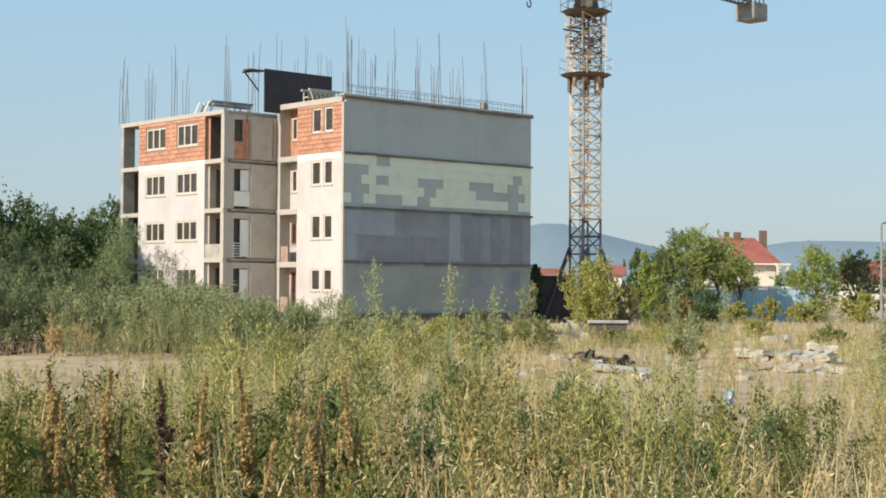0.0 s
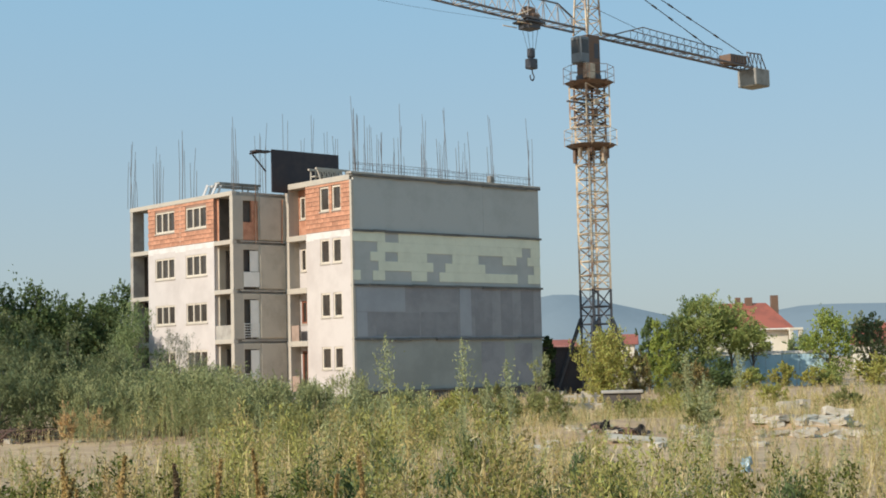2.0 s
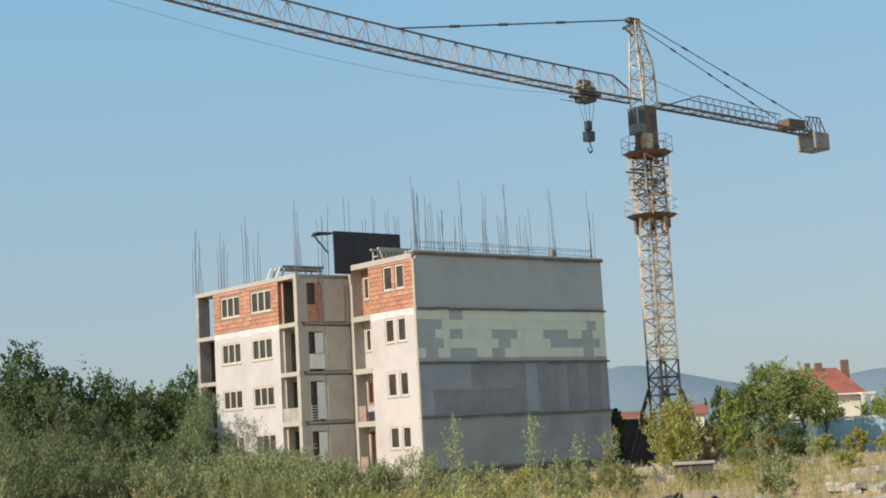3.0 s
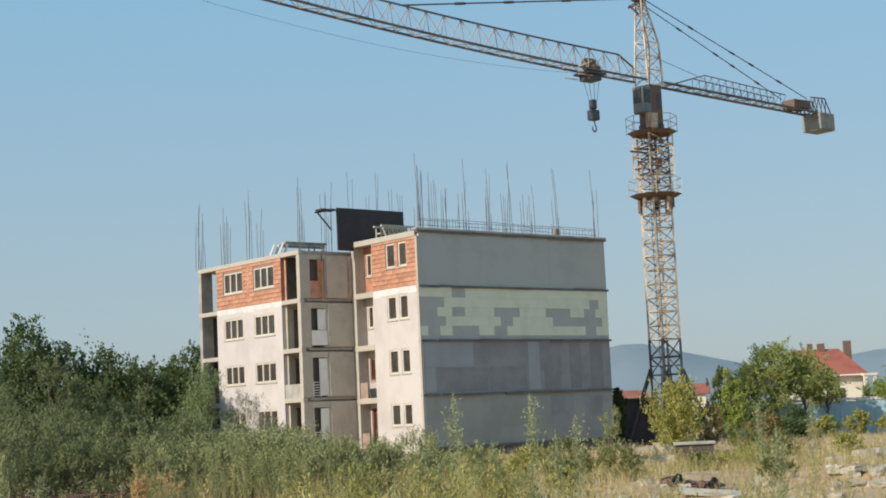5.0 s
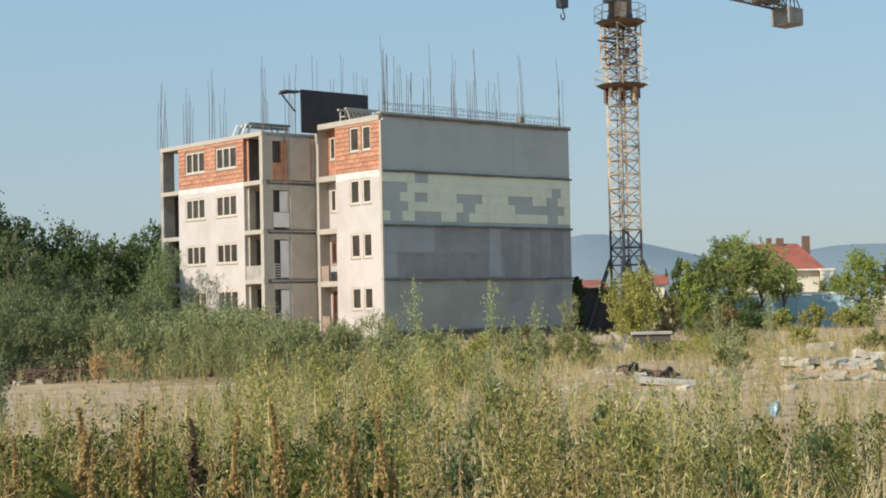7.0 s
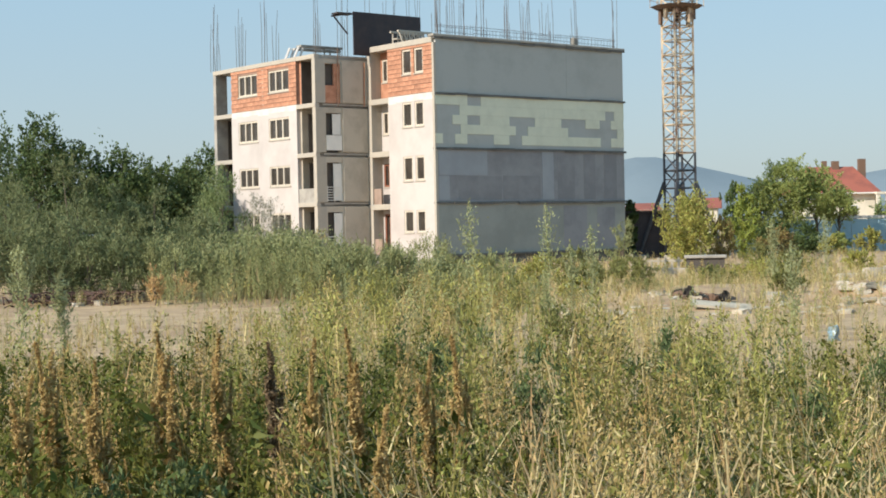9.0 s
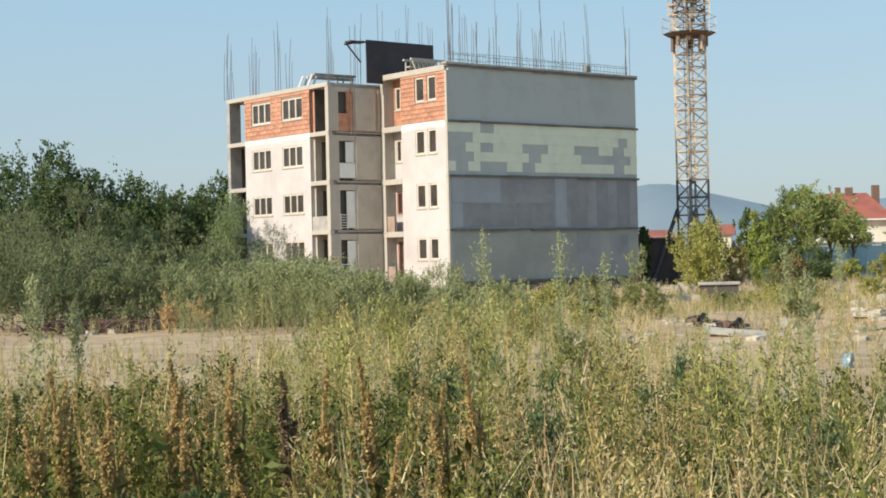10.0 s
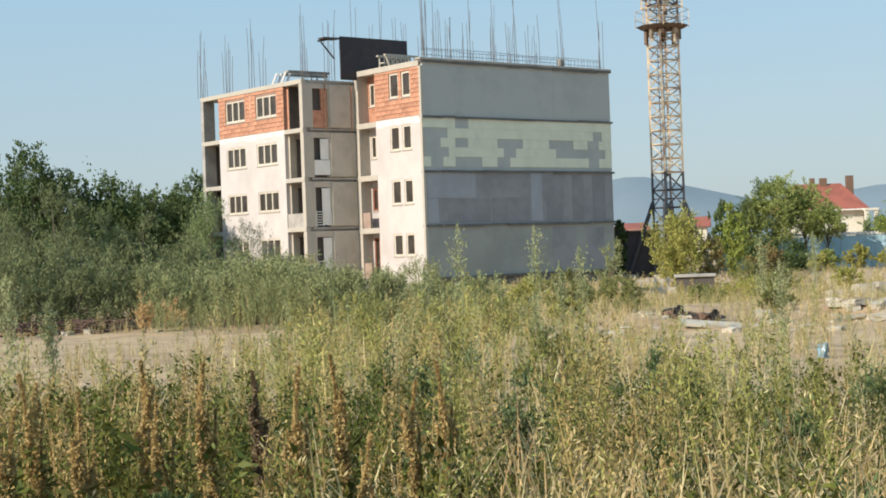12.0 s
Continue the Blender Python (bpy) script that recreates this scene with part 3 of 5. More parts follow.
mast_section(zs[0], zs[1], M_GREYST, 6, MW, 0.095, 0.05, "dark grey base section")
zz = zs[1]
for i in range(4):
    mast_section(zz, zz + 2.45, M_YELLOW, 3)
    zz += 2.45
TOPZ = zz
# climbing sleeve with two platforms
mast_section(TOPZ - 0.2, C0 + 17.7, M_YELLOW, 4, MW * 1.32, 0.06, 0.035, "climbing sleeve")
mast_section(TOPZ, C0 + 17.75, M_RUST, 3, MW)
# ladder inside
lad = bmesh.new()
for sx in (-0.2, 0.2):
    bar(lad, (sx, 0.25, C0 + 0.2), (sx, 0.25, C0 + 18), 0.025)
for i in range(58):
    bar(lad, (-0.2, 0.25, C0 + 0.4 + 0.3 * i), (0.2, 0.25, C0 + 0.4 + 0.3 * i), 0.014)
part("ladder", lad, M_GREYST, crane)


def platform(z, r, material):
    bm = bmesh.new()
    n = 8
    bmesh.ops.create_cone(bm, cap_ends=True, segments=n, radius1=r * 0.8, radius2=r, depth=0.18, matrix=Matrix.Translation((0, 0, z)))
    p = part("platform", bm, M_RUST, crane, "rusty platform deck")
    pts = [Vector((r * math.cos(2 * math.pi * i / n), r * math.sin(2 * math.pi * i / n), z)) for i in range(n)]
    for i in range(n):
        a, b = pts[i], pts[(i + 1) % n]
        part("rail_post", bars([(a, a + Vector((0, 0, 1.0)))], 0.024), material, p)
        for h in (0.5, 1.0):
            part("rail_bar", bars([(a + Vector((0, 0, h)), b + Vector((0, 0, h)))], 0.018), material, p)


platform(C0 + 14.05, 1.55, M_YELLOW)
platform(C0 + 17.8, 1.5, M_RUST)
for i in range(8):
    a = 2 * math.pi * i / 8
    part("climbing_jack", boxes((0.95 * math.cos(a) - 0.1, 0.95 * math.cos(a) + 0.1, 0.95 * math.sin(a) - 0.1, 0.95 * math.sin(a) + 0.1, C0 + 13.1 + 0.25 * (i % 3), C0 + 13.95), bevel=0.02), M_RUST if i % 2 else M_YELLOW, crane)
part("mast_arm", boxes((-2.2, -0.7, -0.3, -0.2, C0 + 16.5, C0 + 16.6)), M_JIB, crane)
# slewing ring, cabin
ring = bmesh.new()
bmesh.ops.create_cone(ring, cap_ends=True, segments=18, radius1=0.75, radius2=0.75, depth=0.4, matrix=Matrix.Translation((0, 0, C0 + 18.1)))
part("slewing_ring", ring, M_GREYST, crane)
part("turret", boxes((-0.5, 0.55, -0.5, 0.5, C0 + 18.3, C0 + 20.7), bevel=0.05), M_RUST, crane, "rusty steel turret")
# thin dark plate paints the shaded opening onto the closed turret
part("turret_opening_shade", boxes((0.0, 0.4, -0.512, -0.5, C0 + 19.3, C0 + 20.2)), M_GREYST, crane)
part("power_cable", tube(bmesh.new(), [Vector((0.55, -0.72, C0 + 18)), Vector((0.62, -0.7, C0 + 14.5)), Vector((0.5, -0.74, C0 + 9)), Vector((0.6, -0.7, C0 + 3))], [0.035] * 4), M_CABLE, crane)
for i in range(5):
    part("sleeve_plate", boxes((-0.86 + 0.1 * i, -0.5 + 0.12 * i, -0.9, -0.86, C0 + 14.6 + 0.62 * i, C0 + 14.85 + 0.62 * i)), M_YELLOW if i % 2 else M_RUST, crane)
part("cabinet", boxes((-1.0, -0.2, -0.75, -0.45, C0 + 18.0, C0 + 18.9), bevel=0.03), M_YELLOW, crane, "yellow painted switch cabinet")
cabin = part("cabin", boxes((-1.3, -0.52, -0.62, 0.2, C0 + 18.9, C0 + 20.5), bevel=0.06), M_CABIN, crane, "grey operator cabin")
part("cabin_window", boxes((-1.312, -1.3, -0.5, 0.1, C0 + 19.5, C0 + 20.3)), M_PANE, cabin)
part("cabin_window", boxes((-1.2, -0.62, -0.632, -0.62, C0 + 19.5, C0 + 20.3)), M_PANE, cabin)
part("rung", bars([((0.72, -0.2, C0 + 18.4 + 0.3 * i), (0.72, 0.2, C0 + 18.4 + 0.3 * i)) for i in range(7)], 0.02), M_YELLOW, crane)
# apex tower
JZ = C0 + 20.93
AH = 4.95
def apex_leg(i, f):
    """Corner i of the apex tower at a share f of its height: straight on the jib side, tapering on the other."""
    sx, sy = ((-1, -1), (1, -1), (1, 1), (-1, 1))[i]
    taper = max(0.0, (f - 0.5) / 0.5)
    x = -0.62 + 0.12 * f if sx < 0 else 0.62 - 0.85 * taper
    return Vector((x, sy * 0.55 * (1 - 0.6 * f), JZ - 0.2 + f * (AH + 0.2)))


for i in range(4):
    j = (i + 1) % 4
    for k in range(6):
        f0, f1 = k / 6, (k + 1) / 6
        part("apex_brace", bars([(apex_leg(i, f0 if k % 2 else f1), apex_leg(j, f1 if k % 2 else f0))], 0.03), M_YELLOW, crane)
        part("apex_tie", bars([(apex_leg(i, f1), apex_leg(j, f1))], 0.03), M_YELLOW, crane)
    part("apex_leg", tube(bmesh.new(), [apex_leg(i, k / 6) for k in range(7)], [0.06] * 7), M_YELLOW, crane)
part("sheave_bracket", bars([((-0.5, sy, JZ + AH - 0.1), (-1.25, sy, JZ + AH - 0.55)) for sy in (-0.12, 0.12)] + [((-1.3, 0, JZ + AH - 0.45), (-0.55, 0, JZ + AH - 0.85))], 0.07), M_JIB, crane)
part("apex_head", boxes((-0.95, 0.0, -0.2, 0.2, JZ + AH - 0.1, JZ + AH + 0.2), bevel=0.04), M_JIB, crane)


# jib: two bottom chords, one top chord, zigzag lacing
RISE = 0.018


def rise(x):
    return RISE * abs(x) + 0.00125 * x * x


def jib_truss(x0, x1, w, h, panels):
    st = (x1 - x0) / panels
    xs = [x0 + i * st for i in range(panels + 1)]
    tops = [Vector((x + st / 2, 0, JZ + rise(x + st / 2) + (h if 0 < i < panels - 1 else h * 0.55))) for i, x in enumerate(xs[:-1])]
    jib = part("jib", tube(bmesh.new(), tops, [0.06] * panels), M_JIB, crane, "long weathered lattice jib")
    for sy in (-w, w):
        part("bottom_chord", tube(bmesh.new(), [Vector((x, sy, JZ + rise(x))) for x in xs], [0.075] * len(xs)), M_JIB, jib)
    for i, x in enumerate(xs):
        z = JZ + rise(x)
        part("cross_tie", bars([((x, -w, z), (x, w, z))], 0.028), M_LACE, jib)
        if i < panels:
            xn, zn = xs[i + 1], JZ + rise(xs[i + 1])
            part("lace_bar", bars([((x, -w if i % 2 else w, z), (xn, w if i % 2 else -w, zn))], 0.026), M_LACE, jib)
            for sy in (-w, w):
                part("lace_bar", bars([((x, sy, z), tops[i])], 0.026), M_LACE, jib)
                part("lace_bar", bars([((xn, sy, zn), tops[i])], 0.026), M_LACE, jib)


jib_truss(-0.7, -41.5, 0.47, 1.35, 34)
cj = bmesh.new()
for sy in (-0.5, 0.5):
    bar(cj, (0.6, sy, JZ), (15.6, sy, JZ), 0.085)
    bar(cj, (4.5, sy, JZ + 0.95), (12.3, sy, JZ + 0.75), 0.035)
    bar(cj, (1.6, sy, JZ), (4.5, sy, JZ + 0.95), 0.035)
    for i in range(12):
        x = 4.5 + i * 0.66
        bar(cj, (x, sy, JZ), (x, sy, JZ + 0.95 - 0.018 * i), 0.02)
        bar(cj, (x, sy, JZ), (x + 0.66, sy, JZ + 0.93 - 0.018 * i), 0.016)
for i in range(17):
    x = 0.8 + 0.9 * i
    bar(cj, (x, -0.5, JZ), (x, 0.5, JZ), 0.03)
    bar(cj, (x, -0.5 if i % 2 else 0.5, JZ), (x + 0.9, 0.5 if i % 2 else -0.5, JZ), 0.025)
for v in cj.verts:
    v.co.z -= 0.03 * v.co.x
part("counter_jib", cj, M_JIB, crane, "weathered counter jib")
part("winch_house", boxes((13.2, 14.9, -0.5, 0.5, JZ - 0.32, JZ + 0.24), bevel=0.03), M_RUST, crane, "rust-red winch frame")
for i in range(6):
    x = 13.25 + 0.3 * i
    part("winch_rib", boxes((x, x + 0.07, -0.53, -0.50, JZ - 0.30, JZ + 0.22)), M_JIB, crane)
for sy in (-0.5, 0.5):
    wf = bars([((14.9, sy, JZ + 0.5), (16.4, sy, JZ + 0.55)), ((16.4, sy, JZ + 0.55), (17.0, sy, JZ - 0.5))], 0.05)
    for i in range(4):
        bar(wf, (14.9 + 0.4 * i, sy, JZ + 0.5), (15.15 + 0.45 * i, sy, JZ - 0.5), 0.035)
        bar(wf, (15.3 + 0.4 * i, sy, JZ + 0.52), (15.0 + 0.45 * i, sy, JZ - 0.5), 0.035)
    part("end_frame", wf, M_JIB, crane)
part("counterweight", boxes((15.45, 17.02, -0.75, 0.75, JZ - 1.62, JZ - 0.46), bevel=0.06), M_BALLAST, crane, "weathered concrete counterweight block")
# pendants
pd = bmesh.new()
for sy in (-0.25, 0.25):
    a, b = Vector((-0.2, sy, JZ + AH)), Vector((14.5 if sy < 0 else 13.2, sy * 2, JZ + 0.35))
    bar(pd, a, b, 0.035)
    for k in (0.25, 0.5, 0.62, 0.8):
        q = a.lerp(b, k)
        bar(pd, q, a.lerp(b, k + 0.03), 0.075)
a, b = Vector((-0.8, 0, JZ + AH + 0.05)), Vector((-18.6, 0, JZ + 2.1))
bar(pd, a, b, 0.045)
for k in (0.3, 0.55, 0.75):
    bar(pd, a.lerp(b, k), a.lerp(b, k + 0.04), 0.085)
bar(pd, Vector((0.62, 0, JZ + 1.6)), Vector((5.2, 0, JZ + 0.7)), 0.018)
part("pendant_rod", pd, M_CABLE, crane, "steel pendant rods")
# slack cable under the jib
sl = bmesh.new()
prev = None
for i in range(25):
    k = i / 24
    q = Vector((-4.2 - 36.8 * k, -0.3, JZ - 0.1 + 2.0 * k - 1.3 * math.sin(math.pi * k) * (1 - 0.35 * k)))
    if prev:
        bar(sl, prev, q, 0.008)
    prev = q
part("slack_cable", sl, M_CABLE, crane)
# trolley and hook block
TX = -4.92
HZ = JZ + 0.2
trolley = part("trolley", boxes((TX - 0.75, TX + 0.75, -0.62, 0.62, JZ - 0.14, JZ - 0.02), (TX - 0.45, TX + 0.5, -0.45, 0.45, JZ - 0.46, JZ - 0.14), bevel=0.03), M_GREYST, crane)
part("trolley_winch", boxes((TX - 0.45, TX + 0.4, -0.3, 0.3, JZ + 0.15, JZ + 0.85), (TX - 0.2, TX + 0.6, -0.42, 0.42, JZ + 0.05, JZ + 0.5), bevel=0.14), M_RUST, trolley)
for sy in (-0.6, 0.6):
    part("cage_rail", bars([((TX - 1.5, sy, JZ + 0.1), (TX - 0.4, sy, JZ + 0.55))], 0.035), M_YELLOW, trolley)
    part("cage_rail", bars([((TX - 1.5, sy, JZ - 0.3), (TX - 0.4, sy, JZ - 0.3))], 0.035), M_YELLOW, trolley)
part("hoist_rope", bars([((TX + sx, sy, JZ - 0.46), (TX + 0.1 + sx * 0.5, sy * 0.5, HZ - 1.8)) for sx in (-0.35, 0.5) for sy in (-0.2, 0.2)], 0.014), M_CABLE, crane)
hb = boxes((TX - 0.08, TX + 0.28, -0.2, 0.2, HZ - 2.3, HZ - 1.75), (TX - 0.2, TX + 0.4, -0.26, 0.26, HZ - 2.95, HZ - 2.35), (TX + 0.03, TX + 0.17, -0.06, 0.06, HZ - 2.36, HZ - 2.29), bevel=0.06)
hook = part("hook_block", hb, M_GREYST, crane)
hk = bmesh.new()
prev = Vector((TX + 0.13, 0, HZ - 2.9))
for i in range(9):
    a = radians(70 - 35 * i)
    q = Vector((TX + 0.13 + 0.16 * math.cos(a), 0, HZ - 3.4 + 0.2 * math.sin(a)))
    bar(hk, prev, q, 0.05)
    prev = q
part("hook", hk, M_GREYST, hook)
# splayed base struts and footing
for sx, sy in ((-1, -1), (1, -1), (1, 1), (-1, 1)):
    q = TURN @ Vector((sx * 1.75, sy * 1.75, C0 - 0.35))
    r = TURN @ Vector((sx * MW, sy * MW, C0 + 3.9))
    part("base_strut", bars([(q, r)], 0.12), M_GREYST, crane)
    part("footing", boxes((q.x - 0.4, q.x + 0.4, q.y - 0.4, q.y + 0.4, C0 - 0.9, C0 - 0.3)), M_CONC, crane)

# ---- beyond the site: house, fence, shed, street lamps ----
def dwelling():
    at = spot(138, 32.0, 0.0)
    turn = Matrix.Translation(at) @ Matrix.Rotation(radians(-38), 4, "Z")
    h = thing("dwelling_house", turn, "cream-walled house with a red tiled hipped roof", "house")
    lx, ly, ez, rz = 3.0, 3.6, 3.95, 6.3
    part("wall", boxes((-lx, lx, -ly, ly, -1.0, ez)), M_HOUSE, h)
    bm = bmesh.new()
    o = 0.5
    vs = [bm.verts.new(v) for v in ((-lx - o, -ly - o, ez - 0.1), (lx + o, -ly - o, ez - 0.1), (lx + o, ly + o, ez - 0.1), (-lx - o, ly + o, ez - 0.1), (-lx + 1.0, 0, rz), (lx - 0.9, 0, rz))]
    for f in ((0, 1, 5, 4), (1, 2, 5), (2, 3, 4, 5), (3, 0, 4), (0, 3, 2, 1)):
        bm.faces.new([vs[i] for i in f])
    roof = part("roof", bm, M_ROOF, h, "red clay tile roof")
    for x, y, w, hh in ((-0.55, -0.2, 0.22, 6.82), (0.45, -0.2, 0.30, 6.8), (2.75, -0.5, 0.31, 6.95)):
        ch = part("chimney", boxes((x - w, x + w, y - w * 0.8, y + w * 0.8, 4.8, hh)), M_RUST, roof, "dark brick chimney")
        ch.parent = roof
    part("gutter", boxes((-lx - o, lx + o, -ly - o - 0.12, -ly - o, ez - 0.18, ez - 0.06)), M_WHITE, h)
    for x in (-1.6, 0.9):
        w = part("window", boxes((x - 0.6, x + 0.6, -ly - 0.04, -ly + 0.02, 1.4, 2.8)), M_WHITE, h)
        part("pane", boxes((x - 0.5, x + 0.5, -ly - 0.06, -ly - 0.045, 1.5, 2.7)), M_PANE, w)
    # porch with posts at the right end
    part("porch_roof", boxes((lx - 0.2, lx + 1.0, -ly - 1.2, -ly + 2.0, 3.7, 3.9)), M_HOUSE, h)
    for x in (lx - 0.02, lx + 0.84):
        part("porch_post", boxes((x - 0.16, x + 0.16, -ly - 1.1, -ly - 0.8, -1.0, 3.7)), M_HOUSE, h)
    # dark sheet paints the shade under the porch roof
    part("porch_shade", boxes((lx + 0.01, lx + 0.95, -ly + 1.6, -ly + 1.8, -1.0, 3.7)), M_DARK, h)


dwelling()


def small_roofs(d, s, w, eave, ridge, rot, label):
    at = spot(d, s, 0)
    h = thing("distant_house", Matrix.Translation(at) @ Matrix.Rotation(radians(rot), 4, "Z"), label, "house", "distant houses")
    part("wall", boxes((-w, w, -3, 3, -2, eave)), M_HOUSE, h)
    bm = bmesh.new()
    vs = [bm.verts.new(v) for v in ((-w - 0.4, -3.4, eave - 0.1), (w + 0.4, -3.4, eave - 0.1), (w + 0.4, 3.4, eave - 0.1), (-w - 0.4, 3.4, eave - 0.1), (-w - 0.4, 0, ridge), (w + 0.4, 0, ridge))]
    for f in ((0, 1, 5, 4), (2, 3, 4, 5), (1, 2, 5), (3, 0, 4), (0, 3, 2, 1)):
        bm.faces.new([vs[i] for i in f])
    part("roof", bm, M_ROOF, h, "red tile roof")


small_roofs(150, 16.4, 1.0, 2.9, 3.55, -35, "low distant house with a red roof behind the crane")
small_roofs(160, 24.1, 1.3, 3.1, 4.1, -50, "distant house with an orange roof behind bushes")
small_roofs(165, 56.0, 5.0, 2.6, 4.8, -40, "low distant house with a red roof among trees")


def blue_fence():
    a, b = spot(98.6, 16.6), spot(96.4, 28)
    at = Vector((a.x, a.y, ground_z(a.x, a.y)))
    ang = math.atan2(b.y - a.y, b.x - a.x)
    f = thing("sheet_fence", Matrix.Translation(at) @ Matrix.Rotation(ang, 4, "Z"), "faded blue sheet metal fence with a pale top rail", "fence")
    n = 11
    L = (b - a).length / n
    for i in range(n):
        bm = bmesh.new()
        for j in range(4):
            box(bm, L * i + L * j / 4 + 0.01, L * i + L * (j + 0.55) / 4, -0.03, 0.02, -0.3, 2.05)
        box(bm, L * i + 0.01, L * (i + 1) - 0.01, 0.0, 0.03, -0.3, 2.04)
        part("sheet", bm, M_BLUE, f)
        part("post", boxes((L * i - 0.05, L * i + 0.05, 0.04, 0.14, -0.3, 2.1)), M_CONC, f)
    part("top_rail", boxes((-0.1, L * n, -0.08, 0.08, 2.08, 2.26)), M_PRIMER, f, "pale grey top rail")


blue_fence()


def street_lamp(d, s, h, label, turn):
    p = spot(d, s)
    gz = ground_z(p.x, p.y)
    l = thing("street_lamp", Matrix.Translation((p.x, p.y, gz)) @ Matrix.Rotation(turn, 4, "Z"), label, "street lamp", "street lamps")
    bm = bmesh.new()
    bar(bm, (0, 0, -0.2), (0, 0, h), 0.11, 8, 0.07)
    part("pole", bm, M_BALLAST, l)
    part("arm", bars([((0, 0, h - 0.05), (0.4, 0, h + 0.04))], 0.04), M_BALLAST, l)
    part("lamp_head", boxes((0.15, 0.75, -0.14, 0.14, h - 0.03, h + 0.12), bevel=0.04), M_CABIN, l)


street_lamp(104.4, 34.7, 6.75, "grey steel street lamp beside the far field", radians(-40))
street_lamp(42.8, -14.62, 7.1, "dark street lamp behind the bushes", radians(-40))


def site_hut():
    p = spot(90, 9.9)
    h = thing("site_hut", Matrix.Translation((p.x, p.y, ground_z(p.x, p.y))) @ Matrix.Rotation(radians(-40), 4, "Z"), "dark brown timber site hut behind a bush", "hut")
    part("body", boxes((-1.7, 1.5, 0, 2.4, -0.2, 2.65)), M_PLY, h)
    part("roof", boxes((-1.85, 1.65, -0.2, 2.6, 2.65, 2.75)), M_PLY, h)
    for i in range(7):
        part("batten", boxes((-1.65 + 0.5 * i, -1.55 + 0.5 * i, -0.03, 0.0, -0.2, 2.45)), M_PLY, h)


site_hut()

# ---- rubble and cast-off concrete in the field ----
M_SLAB = mat("broken_pale_concrete", (0.47, 0.415, 0.335), 0.92, 0.25, 1.6, 20, 0.6, second=(0.37, 0.32, 0.25), spread=0.25)
M_PALE = mat("pale_slab", (0.50, 0.43, 0.335), 0.92, 0.25, 1.6, 20, 0.4)
M_PLASTIC = mat("blue_plastic", (0.20, 0.34, 0.46), 0.4, 0.2, 9, 30, 0.1, second=(0.46, 0.58, 0.65))
M_SCRAP = mat("charred_scrap", (0.035, 0.028, 0.024), 0.9, 0.3, 3, 25, 0.4)


def chunk(name, d, s, size, rot, seed, material, label, category, group="", lift=0.0, tilt=(0, 0)):
    """A broken block: a box whose faces are cut and dented."""
    rnd = random.Random(seed)
    bm = bmesh.new()
    box(bm, -size[0] / 2, size[0] / 2, -size[1] / 2, size[1] / 2, 0, size[2])
    bmesh.ops.subdivide_edges(bm, edges=bm.edges[:], cuts=2, use_grid_fill=True)
    for v in bm.verts:
        k = (0.3 if material in (M_SCRAP, M_RUST, M_PLASTIC) else 0.05 if name == "concrete_block" else 0.16) * min(size)
        v.co += Vector((rnd.uniform(-k, k), rnd.uniform(-k, k), rnd.uniform(-k, k)))
    ob = mesh_ob(name, bm, material)
    p = spot(d, s)
    ob.matrix_world = pose(p.x, p.y, ground_z(p.x, p.y) - 0.06 + lift, tilt[0], tilt[1], rot)
    return tagged(ob, label, category, group)


chunk("concrete_slab", 34.3, 5.45, (1.35, 0.42, 0.06), -44, 1, M_PALE, "long pale broken concrete slab on bare soil", "slab", tilt=(14, 6), lift=0.10)
for i in range(16):
    rnd = random.Random(60 + i)
    chunk("scrap_piece", 35.6 + rnd.uniform(-0.4, 0.5), 5.0 + rnd.uniform(-0.4, 0.9), (rnd.uniform(0.12, 0.5), rnd.uniform(0.1, 0.25), rnd.uniform(0.08, 0.24)), rnd.uniform(0, 180), 80 + i, M_SCRAP if i % 3 else M_RUST, "dark burnt scrap on a soil mound", "scrap", "scrap pile", tilt=(rnd.uniform(-20, 20), rnd.uniform(-20, 20)))
for i in range(34):
    rnd = random.Random(200 + i)
    w = rnd.uniform(0.15, 0.75)
    chunk("rubble_chunk", 35.4 + rnd.uniform(-1.3, 1.3), 9.9 + rnd.uniform(-1.2, 1.2), (w, w * rnd.uniform(0.5, 0.9), w * rnd.uniform(0.14, 0.32)), rnd.uniform(0, 180), 300 + i, M_SLAB, "pale broken concrete chunk in a rubble heap", "rubble", "rubble heap", tilt=(rnd.uniform(-18, 18), rnd.uniform(-18, 18)))
for i in range(70):
    rnd = random.Random(500 + i)
    w = rnd.uniform(0.08, 0.42)
    chunk("rubble_stone", 34.8 + rnd.uniform(-2.6, 2.6), rnd.uniform(0.2, 9.0), (w, w * 0.8, w * rnd.uniform(0.2, 0.6)), rnd.uniform(0, 180), 600 + i, M_SLAB, "small pale stone on bare soil", "stone", "loose stones", tilt=(rnd.uniform(-18, 18), 0))
for d, s, w in ((42.5, -11.2, 0.3), (42.7, -10.6, 0.4), (42.2, -8.6, 0.2)):
    chunk("road_stone", d, s, (w, w * 0.7, w * 0.5), 30, int(w * 100), M_SLAB, "pale stone at the edge of the dirt track", "stone", "loose stones")
# precast blocks further off
chunk("concrete_block", 48.4, 12.55, (0.62, 0.45, 0.52), -25, 11, M_SLAB, "squared pale concrete block standing in dry grass", "block", "cast blocks")
chunk("concrete_block", 48.7, 13.12, (0.26, 0.45, 0.54), -25, 12, M_SLAB, "squared pale concrete block standing in dry grass", "block", "cast blocks")
chunk("concrete_block", 48.6, 11.75, (0.62, 0.4, 0.36), -30, 13, M_SLAB, "low pale concrete block lying in dry grass", "block", "cast blocks")


